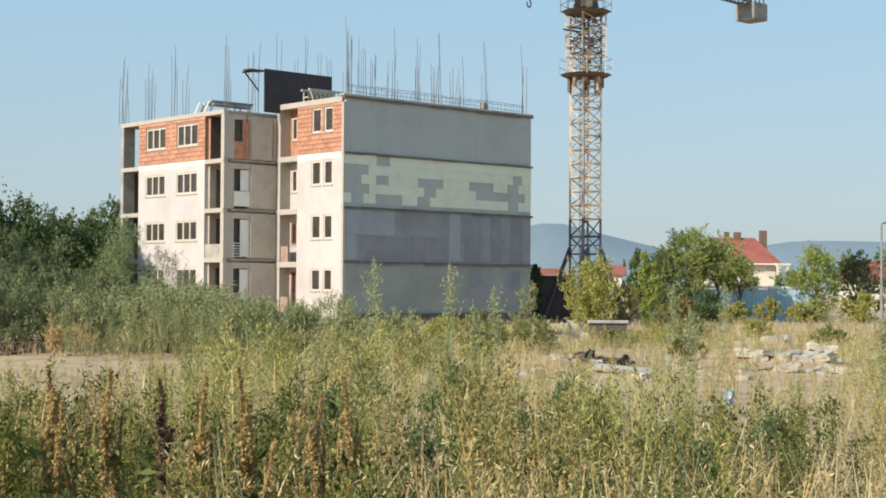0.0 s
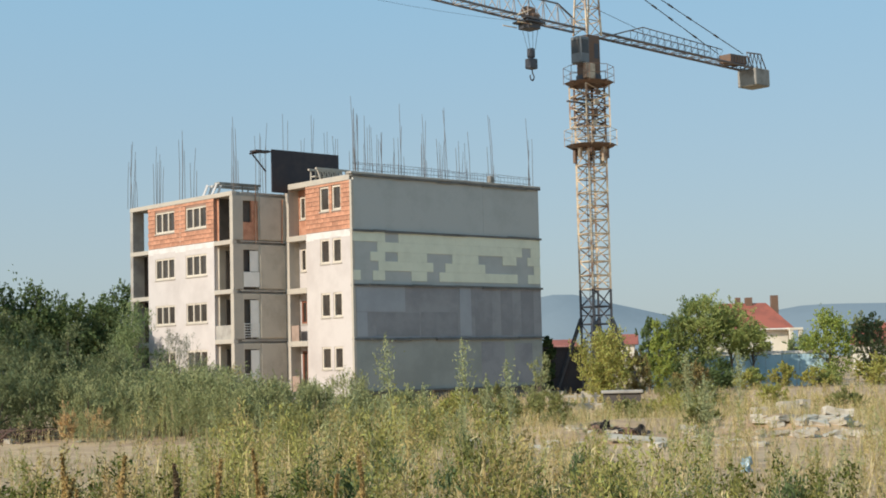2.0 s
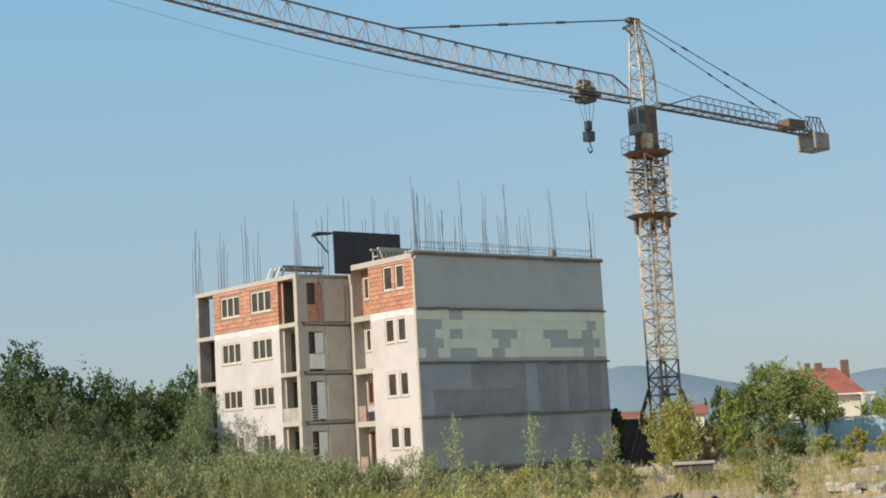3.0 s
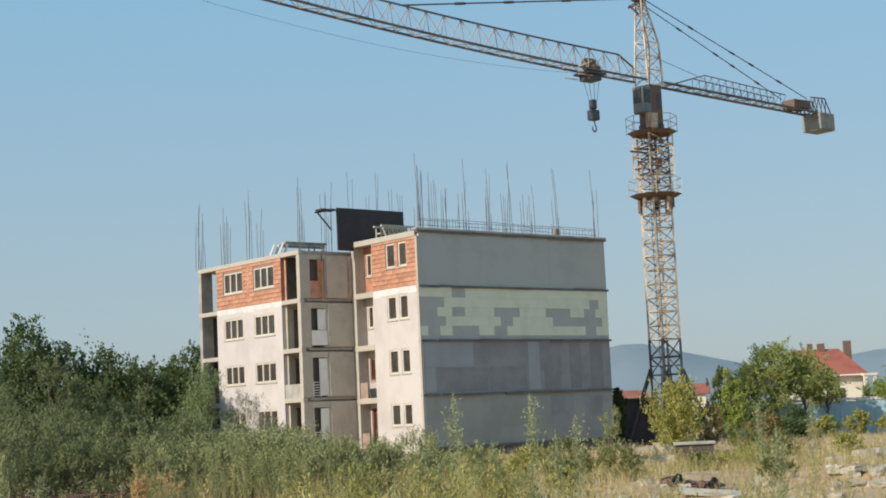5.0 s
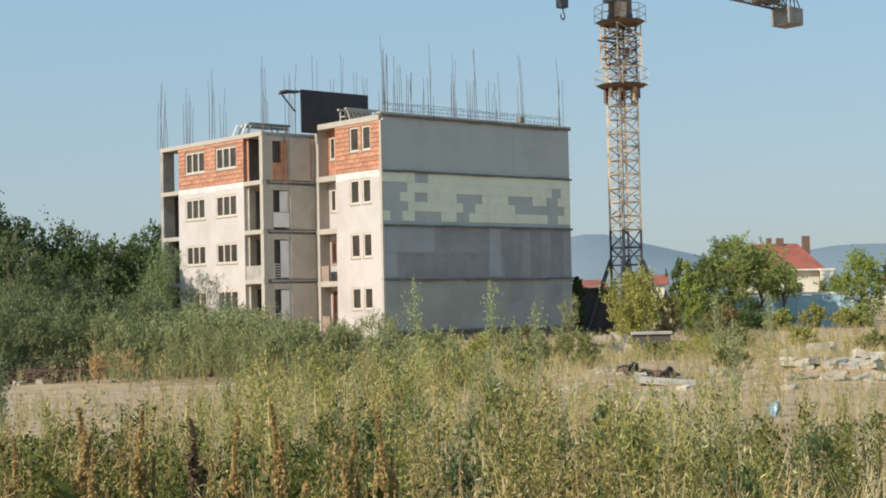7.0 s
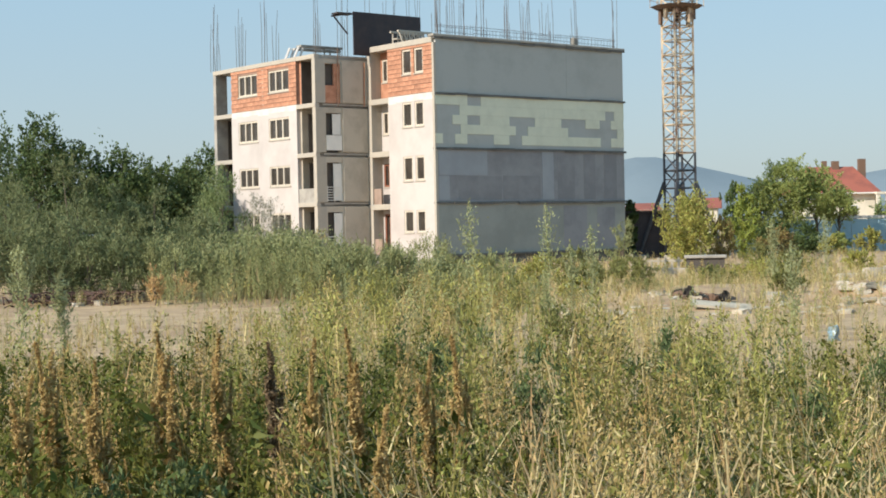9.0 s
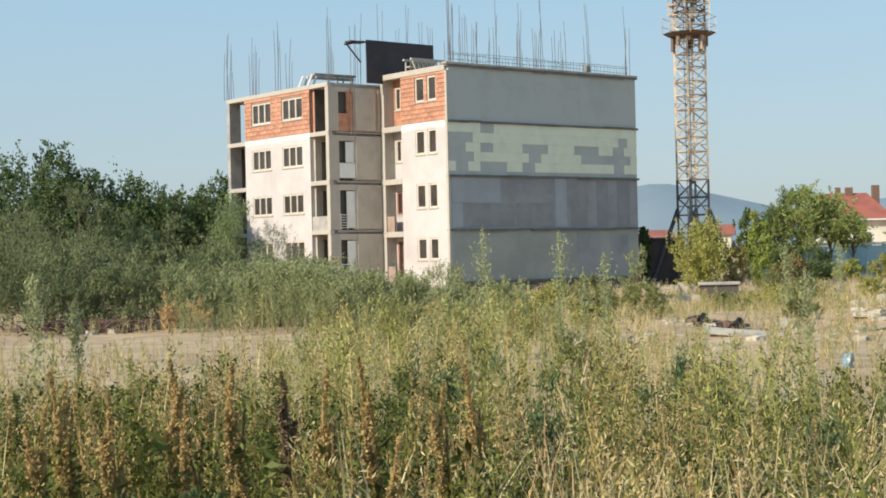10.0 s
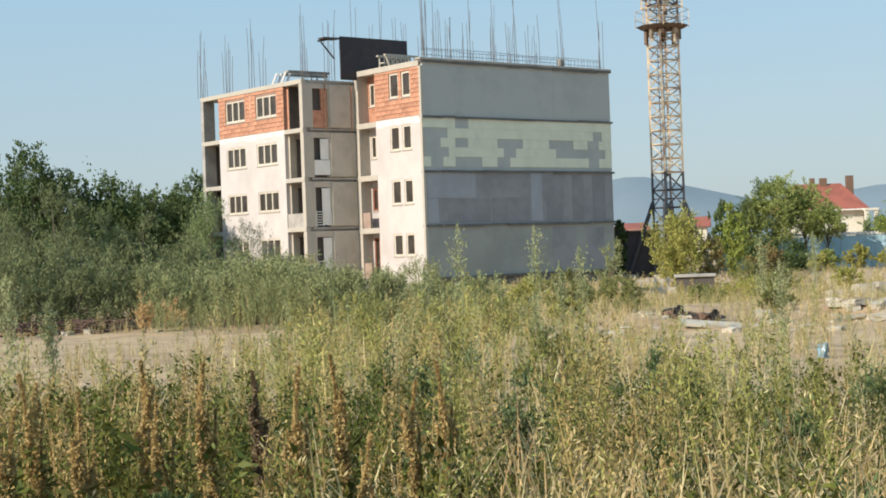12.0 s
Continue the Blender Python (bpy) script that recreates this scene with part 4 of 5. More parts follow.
def concrete_bench():
    p = spot(59.5, 8.3)
    b = thing("precast_frame", Matrix.Translation((p.x, p.y, ground_z(p.x, p.y))) @ Matrix.Rotation(radians(-44), 4, "Z"), "weathered precast concrete frame lying in grass", "concrete frame")
    part("top_beam", boxes((-0.2, 1.4, -0.3, 0.3, 0.58, 0.70), bevel=0.02), M_CONC, b)
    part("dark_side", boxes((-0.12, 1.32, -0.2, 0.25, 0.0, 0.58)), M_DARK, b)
    for i in range(8):
        part("post", boxes((-2.3 + 0.26 * i, -2.21 + 0.26 * i, -0.05, 0.05, 0, 0.78 if i == 0 else 0.56 + 0.07 * ((i * 7) % 3))), M_PALE, b, "pale upright post")
    part("rail", boxes((-2.3, -0.25, -0.06, 0.06, 0.46, 0.54)), M_PALE, b, "pale rail")
    part("kerb", boxes((-1.9, -0.1, -0.45, -0.2, -0.05, 0.22), bevel=0.02), M_PALE, b, "pale lying kerb")


concrete_bench()
bag = chunk("plastic_bag", 23.4, 5.4, (0.15, 0.11, 0.24), 20, 21, M_PLASTIC, "crumpled blue and white plastic bag in weeds", "bag", lift=0.04)

# ---- vegetation ----

M_WILLOW = leaf_mat("willow_leaf", (0.235, 0.255, 0.12), (0.135, 0.155, 0.065), 0.6, 0.03)
M_DARKTREE = leaf_mat("dark_tree_leaf", (0.125, 0.17, 0.062), (0.085, 0.12, 0.043), 0.5, 0.03)
M_FRESH = leaf_mat("fresh_green_leaf", (0.39, 0.42, 0.145), (0.30, 0.335, 0.105), 0.45, 0.03, trans=0.38)
M_YELLOWBUSH = leaf_mat("yellow_green_leaf", (0.43, 0.395, 0.11), (0.32, 0.315, 0.09), 0.45, 0.05)
M_WEED = leaf_mat("mugwort_leaf", (0.395, 0.36, 0.115), (0.215, 0.205, 0.055), 0.6, 0.035, trans=0.16, scale=0.9)
M_MUGWORT = leaf_mat("silvery_mugwort_leaf", (0.375, 0.38, 0.185), (0.235, 0.25, 0.10), 0.55, 0.03, scale=0.5)
M_TALL = leaf_mat("silvery_tall_weed_leaf", (0.37, 0.385, 0.205), (0.28, 0.30, 0.15), 0.4, 0.02)
M_GOLD = leaf_mat("golden_dry_stalk", (0.60, 0.41, 0.20), (0.44, 0.28, 0.125), 0.5, 0.02, trans=0.15)
M_FEATHER = leaf_mat("feathery_leaf", (0.255, 0.30, 0.13), (0.19, 0.235, 0.095), 0.45, 0.03)
M_SILVER = leaf_mat("half_dry_silvery_leaf", (0.345, 0.335, 0.26), (0.25, 0.245, 0.18), 0.45, 0.02)
M_OLIVE = leaf_mat("olive_bush_leaf", (0.27, 0.265, 0.095), (0.185, 0.195, 0.065), 0.45, 0.03)
M_BROWNBUSH = leaf_mat("browning_bush_leaf", (0.33, 0.245, 0.10), (0.235, 0.20, 0.075), 0.5, 0.05)
M_LIME = leaf_mat("light_green_leaf", (0.34, 0.385, 0.09), (0.26, 0.30, 0.07), 0.45, 0.03, trans=0.3)
M_WEEDY = leaf_mat("yellowing_weed_leaf", (0.50, 0.39, 0.175), (0.36, 0.275, 0.105), 0.35, 0.02, trans=0.16, scale=0.9)
# dark green leaf, darkened further to paint shade low between the weeds
M_BROAD = leaf_mat("shade_darkened_broad_leaf", (0.06, 0.08, 0.016), (0.17, 0.16, 0.03), 0.6, 0.05, trans=0.12, scale=0.8)
M_DEEP = leaf_mat("deep_green_leaf", (0.15, 0.195, 0.08), (0.10, 0.135, 0.05), 0.55, 0.03, trans=0.16)
M_STRAW = leaf_mat("straw_blade", (0.62, 0.495, 0.275), (0.49, 0.38, 0.195), 0.6, 0.03, scale=0.35)
M_DOCK = leaf_mat("dock_seed", (0.56, 0.40, 0.17), (0.40, 0.275, 0.11), 0.35, 0.02, trans=0.3, scale=3.0)
M_DOCKDARK = leaf_mat("dark_dock_seed", (0.21, 0.145, 0.08), (0.16, 0.11, 0.065), 0.6, 0.02, trans=0.1)
M_BARK = mat("grey_brown_bark", (0.16, 0.125, 0.09), 0.95, 0.3, 2, 20, 0.5)


def unit(v):
    return v / (np.linalg.norm(v, axis=-1, keepdims=True) + 1e-9)


def leaves(c, length, width, rng, up=0.25, along=None):
    """Rhombic leaves: centres (n,3), lengths and widths; along is a preferred direction."""
    n = len(c)
    a = rng.normal(size=(n, 3))
    a[:, 2] += up
    if along is not None:
        a = a * 0.55 + along
    a = unit(a)
    b = unit(np.cross(a, rng.normal(size=(n, 3))))
    length = np.broadcast_to(length, n)[:, None]
    width = np.broadcast_to(width, n)[:, None]
    bend = unit(np.cross(a, b)) * length * 0.12
    return np.stack([c - a * length / 2, c + b * width / 2 + bend, c + a * length / 2, c - b * width / 2 + bend], axis=1)


def stem(p, q, r0, r1):
    """Three-sided tapered stem as quads."""
    p, q = np.array(p, float), np.array(q, float)
    d = unit(q - p)
    u = unit(np.cross(d, (0.3, 0.9, 0.1)))
    w = np.cross(d, u)
    o = []
    for i in range(3):
        t0, t1 = 2 * np.pi * i / 3, 2 * np.pi * (i + 1) / 3
        e0, e1 = u * np.cos(t0) + w * np.sin(t0), u * np.cos(t1) + w * np.sin(t1)
        o.append([p + e0 * r0, p + e1 * r0, q + e1 * r1, q + e0 * r1])
    return np.array(o)


def tree(name, d, s, top, radius, material, seed, n=9000, leaf=0.17, aspect=0.5, base=0.0, clumps=40, label="", category="tree", group="", up=0.25, spiky=0.0):
    """Tapered trunk, limbs to the clumps and a crown of loose leaves with gaps and an uneven outline."""
    rng = np.random.default_rng(seed)
    n, leaf = int(n * 0.56), leaf * 1.2
    p = spot(d, s)
    gz = ground_z(p.x, p.y)
    h = top - gz
    t = thing(name, (p.x, p.y, gz), label, category, group)
    cz0 = base
    mid, half = (cz0 + h) / 2, (h - cz0) / 2
    cl = []
    while len(cl) < clumps:
        v = rng.uniform(-1, 1, 3)
        r = np.linalg.norm(v)
        if r < 1 and r > 0.25:
            k = 0.78 + 0.3 * noise.noise((float(v[0]) * 2 + seed, float(v[1]) * 2, float(v[2]) * 2))
            wz = 1.0 - 0.35 * max(0.0, v[2])
            cl.append((v[0] * radius * k * wz, v[1] * radius * k * wz, mid + v[2] * half * 0.86))
    cl = np.array(cl)
    cs = rng.uniform(0.6, 1.25, clumps) * min(radius, half) * 0.36
    # each clump is a handful of twigs that reach outwards and upwards, with leaves strung along them
    twigs = 9
    hub = np.array([0, 0, mid - 0.3 * half])
    host = np.repeat(np.arange(clumps), twigs)
    heading = unit(unit(cl[host] - hub) * 0.7 + rng.normal(size=(len(host), 3)) * 0.55 + np.array([0, 0, 0.1 + 0.7 * spiky]))
    reach = cs[host] * (rng.uniform(0.7, 1.25, len(host)) + 0.5 * spiky * rng.random(len(host)))
    root = cl[host] + rng.normal(size=(len(host), 3)) * cs[host][:, None] * 0.38
    pick = rng.integers(0, len(host), n)
    u = rng.uniform(0, 1, (n, 1))
    c = root[pick] + heading[pick] * reach[pick][:, None] * u
    c[:, 2] -= (reach[pick] * 0.28 * u[:, 0] ** 2) * (1 - min(1.0, spiky))
    c += rng.normal(size=(n, 3)) * (reach[pick][:, None] * (0.13 - 0.07 * u))
    keep = c[:, 2] > 0.05
    c, along = c[keep], heading[pick][keep] * 0.8
    q = leaves(c, leaf * rng.uniform(0.6, 1.4, len(c)), leaf * aspect * rng.uniform(0.7, 1.3, len(c)), rng, up, along)
    crown = quads_mesh("crown", q, material)
    crown.parent = t
    bm = bmesh.new()
    th = max(cz0 + 0.25 * (h - cz0), h * 0.4)
    r0 = 0.03 * h ** 0.8
    bar(bm, (0, 0, -0.2), (0.04 * h, 0.02 * h, th * 0.5), r0, 7, r0 * 0.75)
    bar(bm, (0.04 * h, 0.02 * h, th * 0.5), (0, 0, th), r0 * 0.75, 7, r0 * 0.55)
    part("trunk", bm, M_BARK, t)
    for c0 in cl[:: max(1, clumps // 7)]:
        a = Vector((0, 0, th * rng.uniform(0.5, 0.95)))
        m = a.lerp(Vector(c0), 0.5) + Vector((0, 0, 0.1 * h * rng.uniform(-0.3, 0.6)))
        part("limb", tube(bmesh.new(), (a, m, Vector(c0)), (r0 * 0.4, r0 * 0.28, r0 * 0.1), 5), M_BARK, t)
    return t


# dark trees behind, then willow shrubs, then the low thicket by the track
for i, (d, s, top, r) in enumerate([(82, -25.6, 7.7, 3.2), (81.5, -23.4, 8.0, 2.6), (82, -21.6, 7.2, 2.3), (83, -19.6, 6.2, 2.3), (84, -17.8, 5.8, 2.2), (86, -16.2, 5.6, 2.0), (94, -16.6, 7.0, 2.3), (85, -29.5, 7.6, 3.6), (90, -19.4, 5.6, 2.6), (80, -27.5, 6.6, 2.6)]):
    tree("broadleaf_tree", d, s, top, r, M_DARKTREE, 20 + i, 21000, 0.15, 0.6, 0.1, 95, "dark green leafy tree behind the willow shrubs", "tree", "background trees")
for i, (d, s, top, r, n) in enumerate([(48.5, -12.95, 4.6, 1.25, 17000), (47.2, -14.3, 3.3, 1.5, 15000), (49.2, -11.6, 3.2, 1.2, 13000), (49, -10.4, 3.0, 1.15, 12000), (46.5, -17.0, 3.4, 2.0, 10000), (52, -15.8, 3.7, 2.0, 10000), (46, -12.3, 2.4, 1.4, 12000), (46.5, -15.6, 2.5, 1.5, 10000), (45.6, -10.9, 2.1, 1.2, 11000), (45.4, -13.5, 2.0, 1.2, 10000), (52, -9.6, 2.3, 1.2, 9000), (44.3, -12.4, 1.35, 0.9, 6000), (44.4, -11.4, 1.45, 0.9, 6000), (44.2, -10.4, 1.3, 0.8, 5000), (44.5, -14.7, 1.6, 1.0, 6000), (44.7, -9.6, 1.4, 0.8, 5000)]):
    tree("willow_shrub", d, s, top, r, M_WILLOW, 50 + i, n, 0.10, 0.22, 0.0, 46, "grey-green willow shrub by the dirt track", "shrub", "willow shrubs", 0.5, 0.35)
tree("feathery_shrub", 57, -9.7, 3.95, 1.4, M_FEATHER, 70, 15000, 0.11, 0.2, 0.1, 50, "light green feathery shrub before the facade", "shrub", "", 0.8, 0.9)
tree("silvery_shrub", 60, -8.4, 2.9, 1.15, M_SILVER, 71, 10000, 0.10, 0.16, 0.2, 36, "thin silvery half-dry shrub before the facade", "shrub", "", 0.8, 1.0)
for i, (d, s, top, r) in enumerate([(52, -9.0, 1.9, 1.1), (53, -7.8, 1.7, 1.1), (54, -6.6, 1.5, 1.0)]):
    tree("thicket_shrub", d, s, top, r, M_WILLOW, 76 + i, 7000, 0.10, 0.3, 0.0, 40, "dark grey-green shrub between the willows and the facade", "shrub", "thicket", 0.6, 0.6)
for i, (d, s, top, r) in enumerate([(45, -9.2, 1.45, 1.0), (46.2, -8.2, 1.5, 1.0), (47.4, -7.2, 1.5, 1.0), (47.5, -6.1, 1.5, 0.9), (47.7, -5.1, 1.5, 0.9), (47.8, -4.0, 1.2, 0.9), (49.9, -2.7, 0.95, 1.0), (59, -1.8, 1.2, 1.2), (45, -5.4, 1.2, 0.9), (46, -6.9, 1.3, 1.0), (43, -4.6, 1.2, 0.7), (42.5, -3.4, 1.05, 0.7), (43.5, -2.2, 0.95, 0.7), (42, -1.0, 0.8, 0.7), (44, 0.4, 0.7, 0.7), (41.5, -4.0, 0.9, 0.7)]):
    tree("thicket_shrub", d, s, top, r, M_MUGWORT, 80 + i, 5200, 0.085, 0.26, 0.0, 36, "grey-green bushy weed thicket behind the track", "shrub", "thicket", 0.8, 1.0)
# tall feathery mugwort in front of the shrubs
for i, (d, s, top, r) in enumerate([(43.2, -8.6, 1.15, 0.5), (43.6, -7.7, 1.05, 0.5), (43.0, -6.9, 1.2, 0.45), (43.8, -6.1, 1.35, 0.5), (43.4, -5.3, 1.5, 0.5), (43.9, -4.7, 1.3, 0.5), (42.8, -4.0, 1.15, 0.45), (44.2, -9.4, 1.1, 0.5), (43.6, -13.2, 1.45, 0.35), (43.3, -3.2, 1.0, 0.45), (44.0, -2.3, 0.9, 0.45)]):
    tree("mugwort_bush", d, s, top, r, M_MUGWORT, 170 + i, 3800, 0.085, 0.24, 0.0, 26, "tall feathery grey-green mugwort beside the dirt track", "bush", "mugwort bushes", 1.2, 1.6)
# low bushes scattered over the rough ground
for i, (d, s, top, r, mt) in enumerate([(46.5, 3.2, 0.55, 1.1, 0), (47.5, 4.8, 0.6, 1.0, 0), (49, 2.0, 0.5, 1.2, 1), (54, 4.6, 0.55, 1.0, 0), (52, -0.4, 0.55, 1.0, 1), (44.5, 6.9, 0.45, 0.8, 0), (43.5, 8.6, 0.55, 0.9, 0), (51, 9.4, 0.5, 1.1, 1), (56, 11.6, 0.6, 0.9, 0), (60, 2.6, 0.55, 1.1, 1), (63, 11.6, 0.8, 1.0, 0), (40.0, 2.6, 0.3, 0.8, 1), (39.5, 0.6, 0.35, 0.8, 0), (41.0, 4.4, 0.25, 0.7, 0), (38.0, 7.6, 0.45, 0.7, 0), (66, 4.2, 0.6, 1.0, 0), (58, 14.5, 0.5, 1.0, 1), (52, 15.5, 0.4, 1.0, 0)]):
    tree("field_bush", d, s, top - 0.2, r * 0.85, M_YELLOWBUSH if mt else M_OLIVE, 220 + i, 4200, 0.085, 0.3, 0.0, 30, "low yellowing bush in dry grass" if mt else "low olive green bush in dry grass", "bush", "field bushes", 0.8, 0.8)
# right-hand side
tree("yellow_bush", 69.3, 9.5, 2.75, 1.45, M_YELLOWBUSH, 120, 17000, 0.10, 0.45, 0.0, 60, "yellowing green bush in front of the crane base", "bush", "", 0.6, 0.9)
tree("yellow_bush", 70.5, 11.2, 1.95, 0.85, M_BROWNBUSH, 121, 6500, 0.10, 0.45, 0.0, 30, "browning bush in front of the crane base", "bush", "", 0.6, 0.9)
tree("dark_sapling", 83.8, 14.05, 4.0, 0.7, M_DARKTREE, 122, 4500, 0.17, 0.4, 0.2, 24, "dark narrow sapling between bushes", "tree", "", 0.8, 1.0)
tree("bright_bush", 78.7, 13.75, 3.7, 0.75, M_LIME, 123, 9500, 0.12, 0.45, 0.0, 44, "bright green tall bush beside the fence", "bush", "", 0.6, 0.8)
for i, (d, s, top, r, base, n) in enumerate([(93, 18.9, 5.3, 2.1, 1.4, 16000), (93.5, 20.8, 4.7, 2.0, 1.7, 13000), (92, 17.2, 4.2, 1.3, 0.3, 10000), (93.2, 22.1, 3.3, 1.1, 1.7, 6500)]):
    tree("garden_tree", d, s, top, r, M_FRESH, 124 + i, int(n * 1.5), 0.115, 0.5, base, 60, "broad green tree before the house", "tree", "garden trees", 0.5, 0.3)
tree("fence_bush", 96, 27.7, 4.6, 1.6, M_LIME, 227, 10000, 0.15, 0.5, 0.0, 60, "green bush beside the blue fence", "bush", "", 0.6, 0.7)
tree("fence_bush", 94, 29.8, 1.4, 1.5, M_YELLOWBUSH, 128, 5500, 0.14, 0.45, 0.0, 30, "yellowish low bush beside the blue fence", "bush")
for i, (d, s, top, r, mt) in enumerate([(91, 18.2, 1.7, 1.0, 0), (90.5, 19.6, 1.4, 0.9, 0), (92, 23.6, 1.0, 0.9, 1), (91, 25.4, 0.75, 1.1, 1), (91, 21.6, 0.75, 0.9, 2), (90, 17.0, 1.4, 0.8, 0), (89, 20.6, 0.6, 0.9, 1), (92.5, 26.6, 0.7, 1.0, 2), (86, 18.3, 0.9, 1.0, 0), (82, 16.2, 1.2, 1.1, 3)]):
    tree("fence_bush", d, s, top, r, (M_DARKTREE, M_YELLOWBUSH, M_FRESH, M_BROWNBUSH)[mt], 133 + i, 4200, 0.13, 0.45, 0.0, 28, ("low dark bush before the blue fence", "low yellowish bush before the blue fence", "low leafy bush before the blue fence", "low browning bush before the blue fence")[mt], "bush")
for i, (d, s, top, r) in enumerate([(106.5, 33.6, 4.7, 1.7), (107, 36.5, 5.0, 2.2), (112, 41, 5.1, 2.8), (112, 30.5, 3.0, 2.0), (102, 14.6, 3.3, 1.4), (90, 9.15, 3.2, 0.42)]):
    tree("far_tree", d, s, top, r, M_BROWNBUSH if i == 4 else M_DARKTREE if i == 5 else M_FEATHER if i % 2 else M_WILLOW, 140 + i, 8000, 0.18, 0.5, 0.1, 60, "green tree at the far edge of the field", "tree", "far trees")
tree("silver_weed_bush", 57.7, 5.5, 1.9, 0.6, M_MUGWORT, 150, 4200, 0.085, 0.24, 0.0, 26, "silvery bushy weed beside the gable", "bush", "", 0.8, 1.5)


def weed_template(seed, h, n_branch, n_leaf, ll, lw, bushy=0.32, plume=0):
    rng = np.random.default_rng(seed)
    out = [stem((0, 0, 0), (0.05 * h, 0, h * 0.55), 0.007, 0.005), stem((0.05 * h, 0, h * 0.55), (0.02 * h, 0.03 * h, h), 0.005, 0.0015)]
    for i in range(n_branch):
        z = h * (0.12 + 0.83 * (i + rng.random()) / n_branch)
        a = rng.uniform(0, 2 * np.pi)
        L = bushy * h * (1.15 - 0.85 * z / h) * rng.uniform(0.6, 1.1)
        d = np.array([np.cos(a), np.sin(a), rng.uniform(0.6, 1.5)])
        d /= np.linalg.norm(d)
        p0 = np.array([0.04 * h, 0, z])
        out.append(stem(p0, p0 + d * L, 0.003, 0.001)[:2])
        k = max(3, int(n_leaf / n_branch))
        u = rng.uniform(0.1, 1.08, (k, 1))
        c = p0 + d * L * u + rng.normal(size=(k, 3)) * 0.035 * h
        out.append(leaves(c, ll * rng.uniform(0.6, 1.35, k), lw * rng.uniform(0.7, 1.3, k), rng, 0.3, d[None, :] * 0.8))
    if plume:
        # feathery seed head: fine upright leaflets hugging the upper stem and the side shoots
        heads = [(np.array([0.03 * h, 0.015 * h, 0.62 * h]), np.array([0, 0, 0.42 * h]), 0.026 * h)]
        for _ in range(4):
            a = rng.uniform(0, 2 * np.pi)
            heads.append((np.array([0.04 * h, 0, rng.uniform(0.4, 0.7) * h]), np.array([np.cos(a) * 0.12, np.sin(a) * 0.12, 0.26]) * h, 0.018 * h))
        for j, (p0, d, r) in enumerate(heads):
            k = plume if j == 0 else plume // 3
            t = rng.random((k, 1))
            c = p0 + d * t + rng.normal(size=(k, 3)) * r * (1.15 - t)
            out.append(leaves(c, ll * 0.62 * rng.uniform(0.6, 1.3, k), lw * 0.8, rng, 0.8, np.tile(unit(d) * 1.1, (k, 1))))
    return np.concatenate(out)


def straw_template(seed, h, blades, w, bend=1.0):
    rng = np.random.default_rng(seed)
    out = []
    for i in range(blades):
        a = rng.uniform(0, 2 * np.pi)
        lean = rng.uniform(0.08, 0.55) * bend
        L = h * rng.uniform(0.55, 1.1)
        o = np.array([rng.normal() * 0.05, rng.normal() * 0.05, 0])
        dirh = np.array([np.cos(a), np.sin(a), 0])
        side = np.array([-np.sin(a), np.cos(a), 0]) * w
        pts = [o + dirh * L * lean * t ** 1.8 + np.array([0, 0, L * (t - 0.3 * lean * t * t)]) for t in (0, 0.45, 0.8, 1.0)]
        ws = (0.8, 1.0, 0.7, 0.1)
        for j in range(3):
            out.append(np.array([[pts[j] - side * ws[j], pts[j] + side * ws[j], pts[j + 1] + side * ws[j + 1], pts[j + 1] - side * ws[j + 1]]]))
        if rng.random() < 0.45:
            c = pts[3] + rng.normal(size=(5, 3)) * np.array([0.012, 0.012, 0.04])
            out.append(leaves(c, 0.032, 0.007, rng, 1.0))
    return np.concatenate(out)


def dock_template(seed, h, n):
    """Leafy base and a dense brown seed spike: returns leaves and seeds."""
    rng = np.random.default_rng(seed)
    z = h * (0.62 + 0.38 * rng.random(n) ** 0.9)
    k = (z - 0.62 * h) / (0.38 * h)
    whorl = 0.15 + 0.95 * np.abs(np.sin(z * 19 + seed) * np.sin(z * 43 + 2 * seed)) + 0.2 * rng.random(n)
    r = 0.023 * (1 - 0.7 * k) * rng.uniform(0.1, 1.0, n) * whorl
    a = rng.uniform(0, 2 * np.pi, n)
    side = np.sin(z * 9 + seed) * 0.008 + 0.05 * k * k * math.sin(seed)
    c = np.stack([r * np.cos(a) + side, r * np.sin(a), z], axis=1)
    # short side racemes leave the main spike
    sr = rng.integers(0, 6, n)
    sz, sa_, sl = rng.uniform(0.5, 0.8, 6) * h, rng.uniform(0, 2 * np.pi, 6), rng.uniform(0.09, 0.2, 6) * h
    u = rng.random(n)
    on = rng.random(n) < 0.6
    e = np.stack([np.cos(sa_[sr]) * 0.2, np.sin(sa_[sr]) * 0.2, np.full(n, 0.92)], axis=1) * (sl[sr] * u)[:, None]
    e[:, 2] += sz[sr]
    e += rng.normal(size=(n, 3)) * (0.011 * (1.2 - u))[:, None]
    c = np.where(on[:, None], e, c)
    seeds = np.concatenate([leaves(c, 0.016 * rng.uniform(0.5, 1.6, n), 0.008, rng, 0.9), stem((0, 0, 0), (0, 0, 0.9 * h), 0.005, 0.002)])
    m = 34
    zz = h * (0.1 + 0.62 * rng.random(m))
    a = rng.uniform(0, 2 * np.pi, m)
    d = np.stack([np.cos(a), np.sin(a), rng.uniform(-0.1, 0.9, m)], axis=1)
    lv = leaves(np.stack([0 * zz, 0 * zz, zz], axis=1) + d * 0.06, 0.11 * rng.uniform(0.5, 1.2, m), 0.026, rng, 0.1, d * 1.2)
    return seeds, lv


